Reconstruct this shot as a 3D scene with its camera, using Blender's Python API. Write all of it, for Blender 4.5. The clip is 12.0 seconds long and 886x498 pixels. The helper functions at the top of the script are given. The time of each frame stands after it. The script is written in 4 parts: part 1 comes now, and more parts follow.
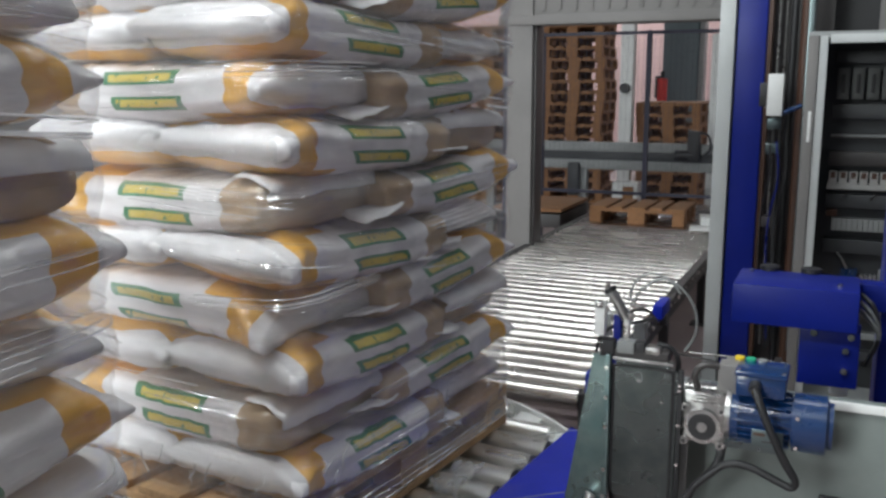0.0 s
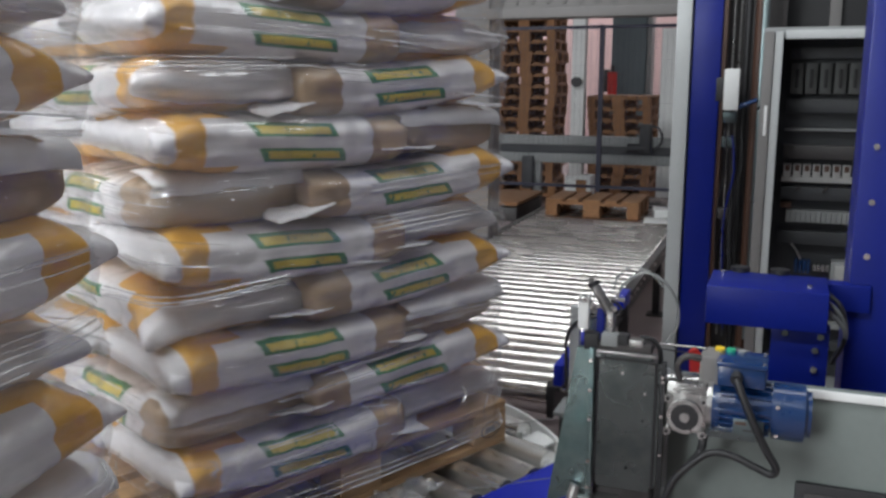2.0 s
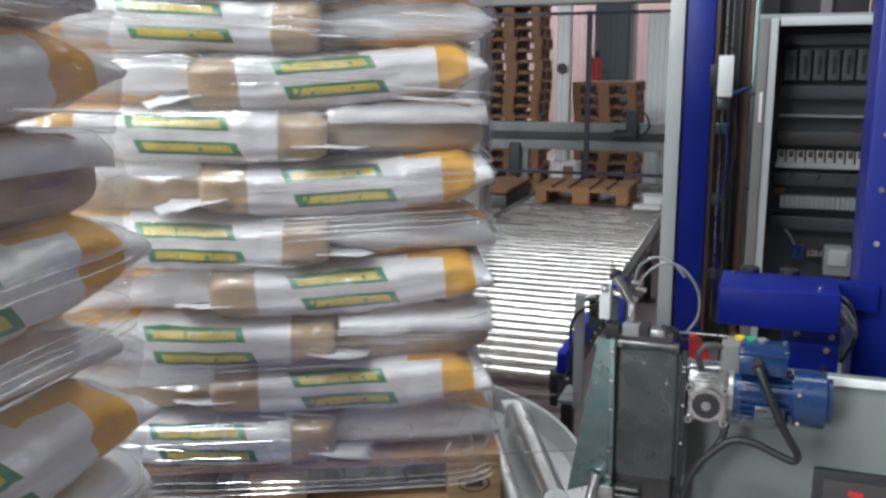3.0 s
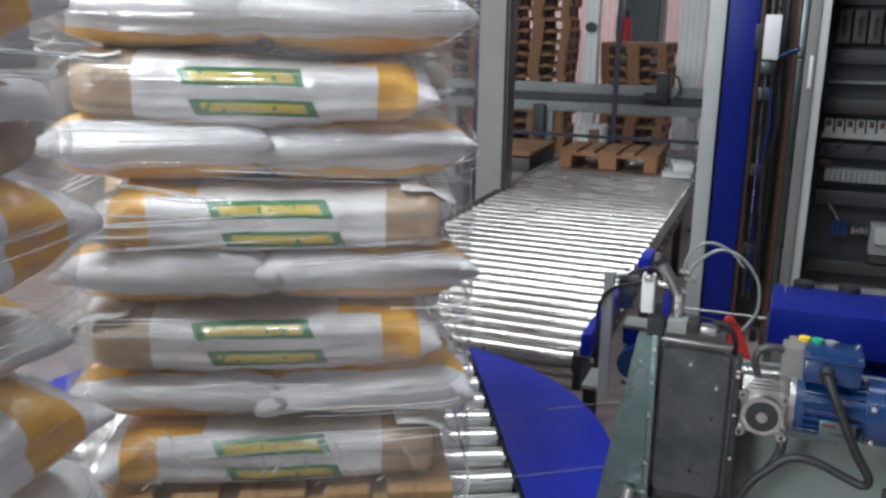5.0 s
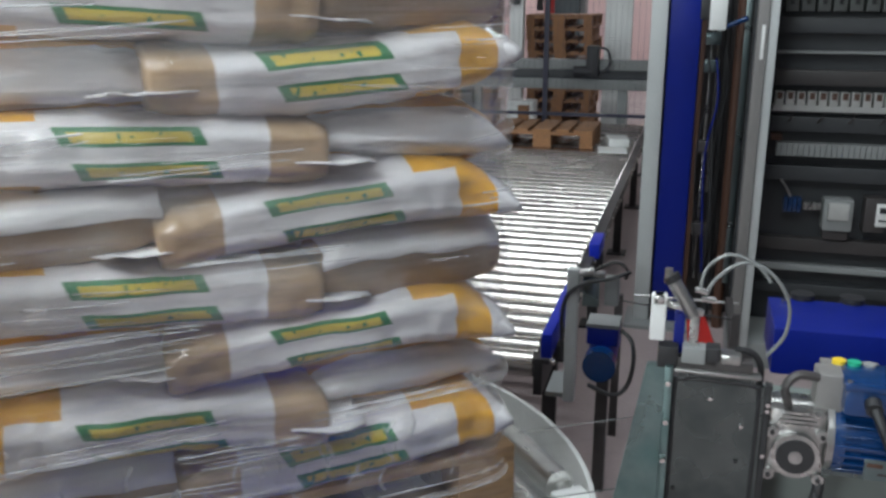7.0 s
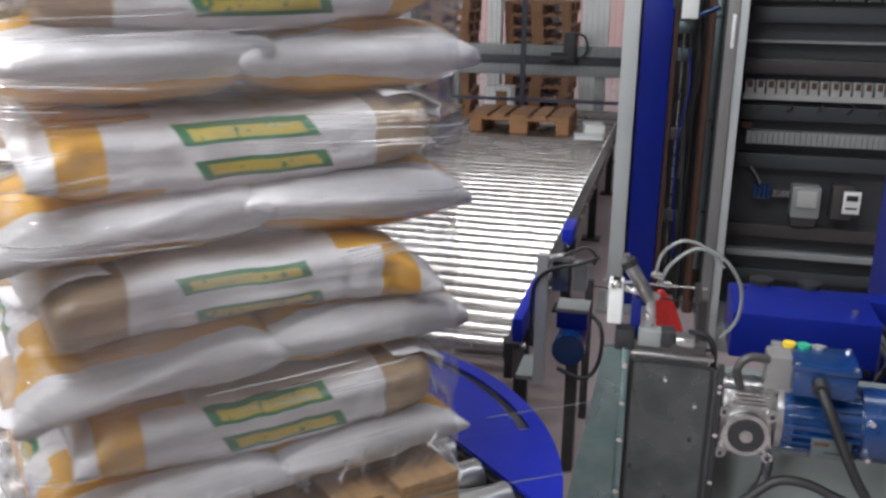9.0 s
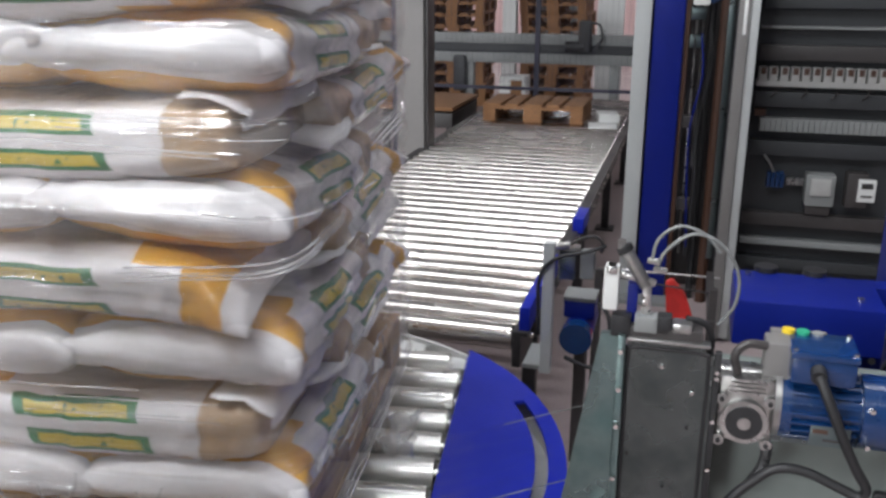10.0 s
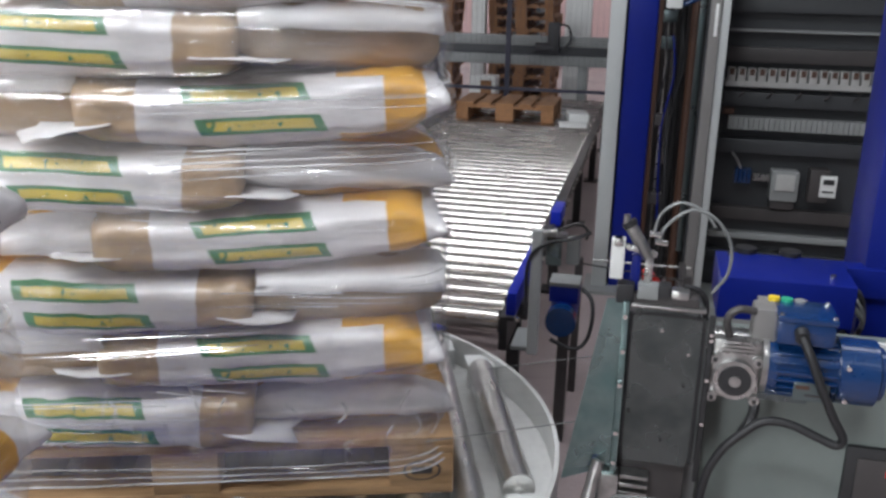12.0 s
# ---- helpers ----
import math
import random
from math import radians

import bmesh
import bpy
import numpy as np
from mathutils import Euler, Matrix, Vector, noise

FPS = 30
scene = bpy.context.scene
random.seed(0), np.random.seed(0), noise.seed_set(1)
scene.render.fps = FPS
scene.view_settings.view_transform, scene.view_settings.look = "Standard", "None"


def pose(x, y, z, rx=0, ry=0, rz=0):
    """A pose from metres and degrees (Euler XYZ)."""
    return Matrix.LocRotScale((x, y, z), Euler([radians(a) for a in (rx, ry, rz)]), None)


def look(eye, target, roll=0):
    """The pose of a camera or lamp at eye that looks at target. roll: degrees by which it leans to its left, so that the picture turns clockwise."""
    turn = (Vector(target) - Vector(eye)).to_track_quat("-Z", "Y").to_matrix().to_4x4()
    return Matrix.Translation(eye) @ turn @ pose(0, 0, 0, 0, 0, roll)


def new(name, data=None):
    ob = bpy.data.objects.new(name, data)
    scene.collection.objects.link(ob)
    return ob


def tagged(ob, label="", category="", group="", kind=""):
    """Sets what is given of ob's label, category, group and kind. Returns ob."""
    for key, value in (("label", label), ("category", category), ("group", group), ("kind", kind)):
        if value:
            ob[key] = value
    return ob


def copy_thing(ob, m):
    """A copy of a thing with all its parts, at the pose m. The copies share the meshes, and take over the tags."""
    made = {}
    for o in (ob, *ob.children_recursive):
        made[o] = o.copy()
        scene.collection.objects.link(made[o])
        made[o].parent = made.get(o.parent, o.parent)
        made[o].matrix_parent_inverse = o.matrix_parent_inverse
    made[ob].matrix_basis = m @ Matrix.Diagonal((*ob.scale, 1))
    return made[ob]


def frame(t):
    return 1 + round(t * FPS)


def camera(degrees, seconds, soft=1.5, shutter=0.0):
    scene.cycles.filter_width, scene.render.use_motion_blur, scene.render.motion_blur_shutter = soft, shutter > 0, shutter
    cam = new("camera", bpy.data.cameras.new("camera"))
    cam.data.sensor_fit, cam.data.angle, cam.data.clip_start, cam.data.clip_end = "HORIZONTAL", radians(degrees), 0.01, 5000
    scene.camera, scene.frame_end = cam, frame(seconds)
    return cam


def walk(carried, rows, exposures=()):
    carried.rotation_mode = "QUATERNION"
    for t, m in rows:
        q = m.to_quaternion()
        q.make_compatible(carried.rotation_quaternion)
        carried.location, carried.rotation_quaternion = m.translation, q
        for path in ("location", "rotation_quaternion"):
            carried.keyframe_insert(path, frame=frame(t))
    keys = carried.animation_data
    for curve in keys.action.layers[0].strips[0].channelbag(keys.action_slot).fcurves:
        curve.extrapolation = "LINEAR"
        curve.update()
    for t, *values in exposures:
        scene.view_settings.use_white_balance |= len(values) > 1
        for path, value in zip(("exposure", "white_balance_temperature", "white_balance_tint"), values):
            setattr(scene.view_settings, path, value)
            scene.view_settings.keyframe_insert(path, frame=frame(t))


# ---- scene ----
cam = camera(53.0, 12.0, soft=2.8, shutter=0.6)
PATH = [
    (0, (1.476, -2.224, 1.662), (0.665, -0.432, 1.299), -0.1),
    (0.5, (1.472, -2.221, 1.663), (0.686, -0.418, 1.3), -0.3),
    (1, (1.463, -2.226, 1.662), (0.706, -0.412, 1.295), -0.2),
    (1.5, (1.445, -2.257, 1.671), (0.72, -0.431, 1.295), -0.2),
    (2, (1.406, -2.255, 1.668), (0.703, -0.421, 1.29), -0.0),
    (2.5, (1.357, -2.294, 1.684), (0.678, -0.454, 1.294), 0.1),
    (3, (1.323, -2.282, 1.68), (0.664, -0.438, 1.272), -0.3),
    (5, (1.236, -2.033, 1.656), (0.545, -0.223, 1.16), 1.0),
    (5.5, (1.199, -1.925, 1.641), (0.53, -0.114, 1.121), 1.0),
    (6, (1.133, -1.835, 1.64), (0.544, 0.0, 1.107), 0.4),
    (6.5, (1.085, -1.79, 1.647), (0.547, 0.059, 1.107), -0.0),
    (7, (1.067, -1.766, 1.652), (0.541, 0.084, 1.106), -0.0),
    (7.5, (1.069, -1.767, 1.658), (0.561, 0.088, 1.11), -0.2),
    (9.5, (1.117, -1.796, 1.662), (0.639, 0.054, 1.071), 0.7),
    (10, (1.135, -1.777, 1.652), (0.617, 0.06, 1.055), 0.1),
    (10.5, (1.144, -1.778, 1.641), (0.608, 0.055, 1.048), -0.3),
    (11, (1.132, -1.776, 1.63), (0.617, 0.063, 1.036), 0.1),
    (11.5, (1.101, -1.869, 1.641), (0.629, -0.019, 1.045), 0.4),
    (12, (1.071, -1.94, 1.647), (0.639, -0.08, 1.053), 1.1),
]
walk(cam, [(t, look(eye, target, roll)) for t, eye, target, roll in PATH],
     [(0.0, -0.18, 6450, 6), (1.2, -0.18, 6450, 6), (2.0, -0.28, 6450, 9), (3.0, 0.08, 6300, 6), (5.0, 0.0, 6250, 6.5), (5.5, -0.18, 6200, 6), (6.0, -0.36, 6150, 5),
      (7.0, -0.04, 6250, 4), (7.5, 0.08, 6350, 8), (9.5, 0.12, 6500, 11), (10.0, 0.12, 6500, 11), (11.5, -0.04, 6400, 10.5), (12.0, -0.03, 6400, 10.5)])

# ---- world and light ----
world = bpy.data.worlds.new("hall_air")
scene.world = world
world.use_nodes = True
world.node_tree.nodes["Background"].inputs[0].default_value = (0.75, 0.85, 1.0, 1)
world.node_tree.nodes["Background"].inputs[1].default_value = 0.06


def area_lamp(name, eye, target, sx, sy, watts, colour):
    data = bpy.data.lights.new(name, "AREA")
    data.shape, data.size, data.size_y, data.energy, data.color = "RECTANGLE", sx, sy, watts, colour
    ob = new(name, data)
    ob.matrix_world = look(eye, target)
    return ob


# rows of unseen ceiling luminaires, and an added cool key light behind the camera
# the rows at -2.2 and 14.6 are added to brighten load and far wall
for ly, sx, sy, row in ((-4.2, 3.0, 0.35, ((-4.2, 150), (-0.4, 215), (2.9, 12))), (-2.2, 2.2, 0.35, ((-0.5, 115),)), (0.9, 3.2, 0.8, ((-4.2, 98), (-0.4, 84), (2.9, 46))),
                        (6.5, 0.16, 2.6, ((-4.2, 19), (4.2, 16))), (14.6, 2.6, 0.16, ((-5.2, 190), (-1.6, 120), (3.4, 150)))):
    for lx, watts in row:
        area_lamp("ceiling_lamp", (lx, ly, 5.6), (lx, ly, 0), sx, sy, watts, (0.95, 0.98, 1.0))
area_lamp("door_daylight", (-2.4, -7.6, 2.6), (-0.8, 0, 1.4), 3.2, 2.8, 560, (0.94, 0.98, 1.0))
scene.view_settings.exposure = 0.0

# ---- materials ----


def material(name, base, rough=0.6, metal=0.0, spec=0.5, vary=0.12, grain=40.0, blotch=3.0, bump=0.1, tint=None, coat=0.0, emission=0.0, axis=None):
    """A surface with fine grain and broad blotches; tint is the colour that the blotches lead to."""
    m = bpy.data.materials.new(name)
    m.use_nodes = True
    n, l = m.node_tree.nodes, m.node_tree.links
    bsdf = n["Principled BSDF"]
    tc = n.new("ShaderNodeTexCoord")
    src = tc.outputs["Object"]
    if axis:
        mp = n.new("ShaderNodeMapping")
        mp.inputs["Scale"].default_value = axis
        l.new(src, mp.inputs["Vector"])
        src = mp.outputs["Vector"]
    info = n.new("ShaderNodeObjectInfo")
    off = n.new("ShaderNodeVectorMath")
    off.operation = "ADD"
    l.new(src, off.inputs[0])
    sc = n.new("ShaderNodeVectorMath")
    sc.operation = "SCALE"
    sc.inputs[0].default_value = (17.0, 9.0, 23.0)
    l.new(info.outputs["Random"], sc.inputs["Scale"])
    l.new(sc.outputs[0], off.inputs[1])
    fine, wide = n.new("ShaderNodeTexNoise"), n.new("ShaderNodeTexNoise")
    fine.inputs["Scale"].default_value, wide.inputs["Scale"].default_value = grain, blotch
    fine.inputs["Detail"].default_value, wide.inputs["Detail"].default_value = 4, 5
    l.new(off.outputs[0], fine.inputs["Vector"])
    l.new(off.outputs[0], wide.inputs["Vector"])
    to = tint or tuple(c * 0.55 for c in base)
    ramp = n.new("ShaderNodeMapRange")
    ramp.inputs["From Min"].default_value, ramp.inputs["From Max"].default_value = 0.42, 0.72
    l.new(wide.outputs["Fac"], ramp.inputs["Value"])
    mul = n.new("ShaderNodeMath")
    mul.operation = "MULTIPLY"
    mul.inputs[1].default_value = min(1.0, vary * 3)
    l.new(ramp.outputs["Result"], mul.inputs[0])
    mix = n.new("ShaderNodeMix")
    mix.data_type = "RGBA"
    mix.inputs["A"].default_value, mix.inputs["B"].default_value = (*base, 1), (*to, 1)
    l.new(mul.outputs[0], mix.inputs["Factor"])
    hsv = n.new("ShaderNodeHueSaturation")
    val = n.new("ShaderNodeMapRange")
    val.inputs["To Min"].default_value, val.inputs["To Max"].default_value = 1 - vary, 1 + vary
    l.new(fine.outputs["Fac"], val.inputs["Value"])
    l.new(val.outputs["Result"], hsv.inputs["Value"])
    l.new(mix.outputs["Result"], hsv.inputs["Color"])
    l.new(hsv.outputs["Color"], bsdf.inputs["Base Color"])
    rr = n.new("ShaderNodeMapRange")
    rr.inputs["To Min"].default_value, rr.inputs["To Max"].default_value = max(0.03, rough - 0.12), min(1, rough + 0.12)
    l.new(wide.outputs["Fac"], rr.inputs["Value"])
    l.new(rr.outputs["Result"], bsdf.inputs["Roughness"])
    bsdf.inputs["Metallic"].default_value = metal
    bsdf.inputs["Coat Weight"].default_value = coat
    bsdf.inputs["Specular IOR Level"].default_value = spec
    if bump:
        b = n.new("ShaderNodeBump")
        b.inputs["Strength"].default_value, b.inputs["Distance"].default_value = bump, 0.01
        l.new(fine.outputs["Fac"], b.inputs["Height"])
        l.new(b.outputs["Normal"], bsdf.inputs["Normal"])
    if emission:
        bsdf.inputs["Emission Color"].default_value = (*base, 1)
        bsdf.inputs["Emission Strength"].default_value = emission
    return m


M_CONCRETE = material("concrete_floor", (0.35, 0.285, 0.285), 0.5, vary=0.15, grain=60, blotch=1.2, bump=0.15)
# mid grey for the unseen walls, chosen to hold down bounced light
M_WALL = material("painted_wall", (0.27, 0.27, 0.28), 0.8, vary=0.06, grain=25, blotch=0.8)
M_CEIL = material("ceiling_sheet", (0.35, 0.36, 0.38), 0.7, vary=0.06, grain=10)
M_STEEL = material("zinc_roller", (0.74, 0.71, 0.68), 0.26, 1.0, vary=0.12, grain=8, blotch=2.5, bump=0.0, tint=(0.40, 0.39, 0.36), axis=(1.0, 6.0, 6.0))
M_TABLEROLL = material("worn_zinc_roller", (0.86, 0.86, 0.84), 0.30, 0.95, vary=0.12, grain=20, blotch=5, bump=0.05, tint=(0.52, 0.51, 0.48), axis=(1.0, 5.0, 5.0))
M_GALV = material("galvanised_plate", (0.155, 0.19, 0.195), 0.3, 0.9, vary=0.16, grain=30, blotch=9, bump=0.05, tint=(0.13, 0.19, 0.20))
M_BLUE = material("blue_paint", (0.004, 0.013, 0.19), 0.40, spec=0.3, vary=0.10, grain=120, blotch=5, bump=0.05, coat=0.0)
M_BLUEPLATE = material("blue_cover_paint", (0.008, 0.022, 0.40), 0.5, spec=0.22, vary=0.12, grain=70, blotch=6, bump=0.05, tint=(0.007, 0.02, 0.30))
M_MOTOR = material("motor_blue", (0.003, 0.030, 0.115), 0.27, vary=0.18, grain=90, blotch=8, bump=0.06, coat=0.5)
M_GREY = material("grey_paint", (0.24, 0.25, 0.25), 0.5, vary=0.06, grain=80, blotch=3, bump=0.04)
M_COVER = material("pale_cover_paint", (0.165, 0.19, 0.18), 0.5, vary=0.06, grain=60, blotch=2, bump=0.03)
M_DISC = material("worn_disc_steel", (0.70, 0.70, 0.69), 0.35, 0.0, vary=0.12, grain=50, blotch=6, bump=0.06)
M_DARK = material("black_plastic", (0.02, 0.02, 0.022), 0.5, vary=0.15, grain=60)
M_RAIL = material("dark_rail", (0.045, 0.043, 0.045), 0.5, 0.3, vary=0.2, grain=60)
M_WOOD = material("pallet_wood", (0.42, 0.26, 0.13), 0.75, vary=0.22, grain=14, blotch=5, bump=0.25, tint=(0.24, 0.15, 0.085), axis=(1.5, 14, 14))
M_OLDWOOD = material("weathered_wood", (0.29, 0.14, 0.06), 0.8, vary=0.22, grain=14, blotch=5, bump=0.25, tint=(0.17, 0.10, 0.06), axis=(2, 10, 14))
M_ALU = material("cast_aluminium", (0.52, 0.52, 0.51), 0.30, 0.95, vary=0.28, grain=50, blotch=28, bump=0.25)
M_WHITE = material("white_plastic", (0.72, 0.73, 0.72), 0.45, vary=0.05, grain=40)
M_RED = material("red_plastic", (0.62, 0.035, 0.03), 0.5, vary=0.15, grain=30, blotch=20)
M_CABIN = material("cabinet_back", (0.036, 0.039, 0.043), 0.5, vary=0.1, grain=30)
M_COPPER = material("brown_duct", (0.07, 0.032, 0.02), 0.5, vary=0.15, grain=30)
M_TEAL = material("teal_door", (0.13, 0.17, 0.185), 0.6, vary=0.08, grain=20)
M_YELLOW = material("yellow_button", (0.72, 0.52, 0.03), 0.4, vary=0.05)
M_GREEN = material("green_button", (0.03, 0.36, 0.20), 0.4, vary=0.05)
M_MESH = material("mesh_wire", (0.02, 0.02, 0.05), 0.5, vary=0.1)
M_BOLT = material("bright_bolt", (0.75, 0.75, 0.74), 0.2, 1.0, vary=0.05)
M_STRIP = material("dark_enamel", (0.05, 0.045, 0.045), 0.45, vary=0.15, grain=30)
# relay grey lowered to hold the shade inside the cabinet
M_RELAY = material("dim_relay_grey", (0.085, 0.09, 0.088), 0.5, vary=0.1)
M_NAVY = material("navy_paint", (0.008, 0.007, 0.030), 0.5, vary=0.1)
M_PORTAL = material("portal_grey", (0.18, 0.172, 0.168), 0.6, vary=0.08, grain=60, blotch=3)
M_PINK = material("pink_panel", (0.66, 0.46, 0.45), 0.7, vary=0.05, grain=20)
M_PALE = material("pale_grey_paint", (0.46, 0.48, 0.48), 0.45, vary=0.08, grain=80, blotch=3, bump=0.04)
# white plastic darkened for the shade inside the cabinet
M_TERM = material("dull_white_plastic", (0.40, 0.40, 0.39), 0.5, vary=0.10, grain=40)
M_SLATE = material("worn_slate_plate", (0.135, 0.155, 0.155), 0.28, 0.9, vary=0.22, grain=35, blotch=12, bump=0.06, tint=(0.05, 0.06, 0.06))
# galvanised steel with a teal reflection put into its base and tint
M_GUSSET = material("bright_galvanised_plate", (0.22, 0.30, 0.30), 0.30, 0.9, vary=0.22, grain=40, blotch=14, bump=0.06, tint=(0.12, 0.22, 0.22))
M_HOSE = material("clear_hose", (0.20, 0.21, 0.21), 0.25, vary=0.1, grain=40)


def bag_material():
    """Printed woven sack: white body, ochre band at one end, kraft at the other, green badges along the sides."""
    m = bpy.data.materials.new("printed_sack")
    m.use_nodes = True
    n, l = m.node_tree.nodes, m.node_tree.links
    bsdf = n["Principled BSDF"]
    tc = n.new("ShaderNodeTexCoord")
    info = n.new("ShaderNodeObjectInfo")
    xyz = n.new("ShaderNodeSeparateXYZ")
    l.new(tc.outputs["Object"], xyz.inputs[0])

    def op(kind, a, b=None, c=None):
        q = n.new("ShaderNodeMath")
        q.operation = kind
        for i, v in enumerate((a, b, c)):
            if v is None:
                continue
            if isinstance(v, (int, float)):
                q.inputs[i].default_value = v
            else:
                l.new(v, q.inputs[i])
        return q.outputs[0]

    def mixc(fac, a, b):
        q = n.new("ShaderNodeMix")
        q.data_type = "RGBA"
        for key, v in (("Factor", fac), ("A", a), ("B", b)):
            if isinstance(v, tuple):
                q.inputs[key].default_value = (*v, 1)
            else:
                l.new(v, q.inputs[key])
        return q.outputs["Result"]

    def within(v, lo, hi):
        return op("MULTIPLY", op("GREATER_THAN", v, lo), op("LESS_THAN", v, hi))

    wob = n.new("ShaderNodeTexNoise")
    wob.inputs["Scale"].default_value = 7.0
    shift = n.new("ShaderNodeVectorMath")
    shift.operation = "ADD"
    k = n.new("ShaderNodeVectorMath")
    k.operation = "SCALE"
    k.inputs[0].default_value = (11.0, 7.0, 5.0)
    l.new(info.outputs["Random"], k.inputs["Scale"])
    l.new(tc.outputs["Object"], shift.inputs[0])
    l.new(k.outputs[0], shift.inputs[1])
    l.new(shift.outputs[0], wob.inputs["Vector"])
    wv = op("MULTIPLY", op("SUBTRACT", wob.outputs["Fac"], 0.5), 0.018)
    x = op("ADD", xyz.outputs["X"], wv)
    y, z = xyz.outputs["Y"], op("ADD", xyz.outputs["Z"], op("MULTIPLY", wv, 0.3))
    # side badges: slanted ends, one above and one below the side's crease
    sl = op("ADD", x, op("MULTIPLY", z, op("MULTIPLY", op("SIGN", y), -0.45)))
    side = op("GREATER_THAN", op("ABSOLUTE", y), 0.13)
    az = op("ABSOLUTE", op("SUBTRACT", z, 0.002))
    badge = op("MULTIPLY", side, op("MULTIPLY", within(sl, -0.137, 0.106), within(az, 0.014, 0.047)))
    inner = op("MULTIPLY", within(sl, -0.117, 0.086), within(az, 0.021, 0.039))
    let = n.new("ShaderNodeTexNoise")
    let.inputs["Scale"].default_value = 1.0
    let.inputs["Detail"].default_value = 1
    lm = n.new("ShaderNodeMapping")
    lm.inputs["Scale"].default_value = (70, 1, 45)
    l.new(tc.outputs["Object"], lm.inputs["Vector"])
    l.new(lm.outputs[0], let.inputs["Vector"])
    letters = op("MULTIPLY", inner, op("GREATER_THAN", let.outputs["Fac"], 0.34))
    band = within(x, 0.243, 0.322)
    kraft = op("LESS_THAN", x, -0.241)
    # the broad faces carry the ochre print too
    broad = op("MULTIPLY", op("GREATER_THAN", az, 0.055), op("MULTIPLY", op("GREATER_THAN", x, 0.15), op("LESS_THAN", x, 0.345)))
    band = op("MAXIMUM", band, broad)
    tone = n.new("ShaderNodeTexNoise")
    tone.inputs["Scale"].default_value = 16
    tone.inputs["Detail"].default_value = 6
    l.new(shift.outputs[0], tone.inputs["Vector"])
    white = mixc(tone.outputs["Fac"], (0.80, 0.79, 0.80), (0.66, 0.64, 0.66))
    ochre = mixc(tone.outputs["Fac"], (0.78, 0.43, 0.045), (0.66, 0.31, 0.02))
    brown = mixc(tone.outputs["Fac"], (0.47, 0.33, 0.20), (0.36, 0.24, 0.14))
    col = mixc(band, white, ochre)
    col = mixc(kraft, col, brown)
    col = mixc(badge, col, (0.03, 0.19, 0.07))
    col = mixc(letters, col, (0.56, 0.43, 0.05))
    l.new(col, bsdf.inputs["Base Color"])
    bsdf.inputs["Roughness"].default_value = 0.36
    bsdf.inputs["Coat Weight"].default_value = 1.0
    bsdf.inputs["Coat Roughness"].default_value = 0.09
    wr = n.new("ShaderNodeTexNoise")
    wr.inputs["Scale"].default_value = 12
    wr.inputs["Detail"].default_value = 5
    wm = n.new("ShaderNodeMapping")
    wm.inputs["Scale"].default_value = (1.2, 1.3, 1.3)
    l.new(shift.outputs[0], wm.inputs["Vector"])
    l.new(wm.outputs[0], wr.inputs["Vector"])
    b = n.new("ShaderNodeBump")
    b.inputs["Strength"].default_value, b.inputs["Distance"].default_value = 0.75, 0.014
    l.new(wr.outputs["Fac"], b.inputs["Height"])
    l.new(b.outputs["Normal"], bsdf.inputs["Normal"])
    # the drawn film on top catches the light in fine folds
    fm = n.new("ShaderNodeMapping")
    fm.inputs["Scale"].default_value = (5, 5, 26)
    fn = n.new("ShaderNodeTexNoise")
    fn.inputs["Scale"].default_value, fn.inputs["Detail"].default_value = 2.0, 4
    l.new(shift.outputs[0], fm.inputs["Vector"])
    l.new(fm.outputs[0], fn.inputs["Vector"])
    fb = n.new("ShaderNodeBump")
    fb.inputs["Strength"].default_value, fb.inputs["Distance"].default_value = 0.6, 0.006
    l.new(fn.outputs["Fac"], fb.inputs["Height"])
    l.new(b.outputs["Normal"], fb.inputs["Normal"])
    l.new(fb.outputs["Normal"], bsdf.inputs["Coat Normal"])
    return m


M_BAG = bag_material()
M_PAPER = material("white_paper", (0.78, 0.77, 0.78), 0.5, vary=0.06, grain=30, blotch=10, bump=0.2)


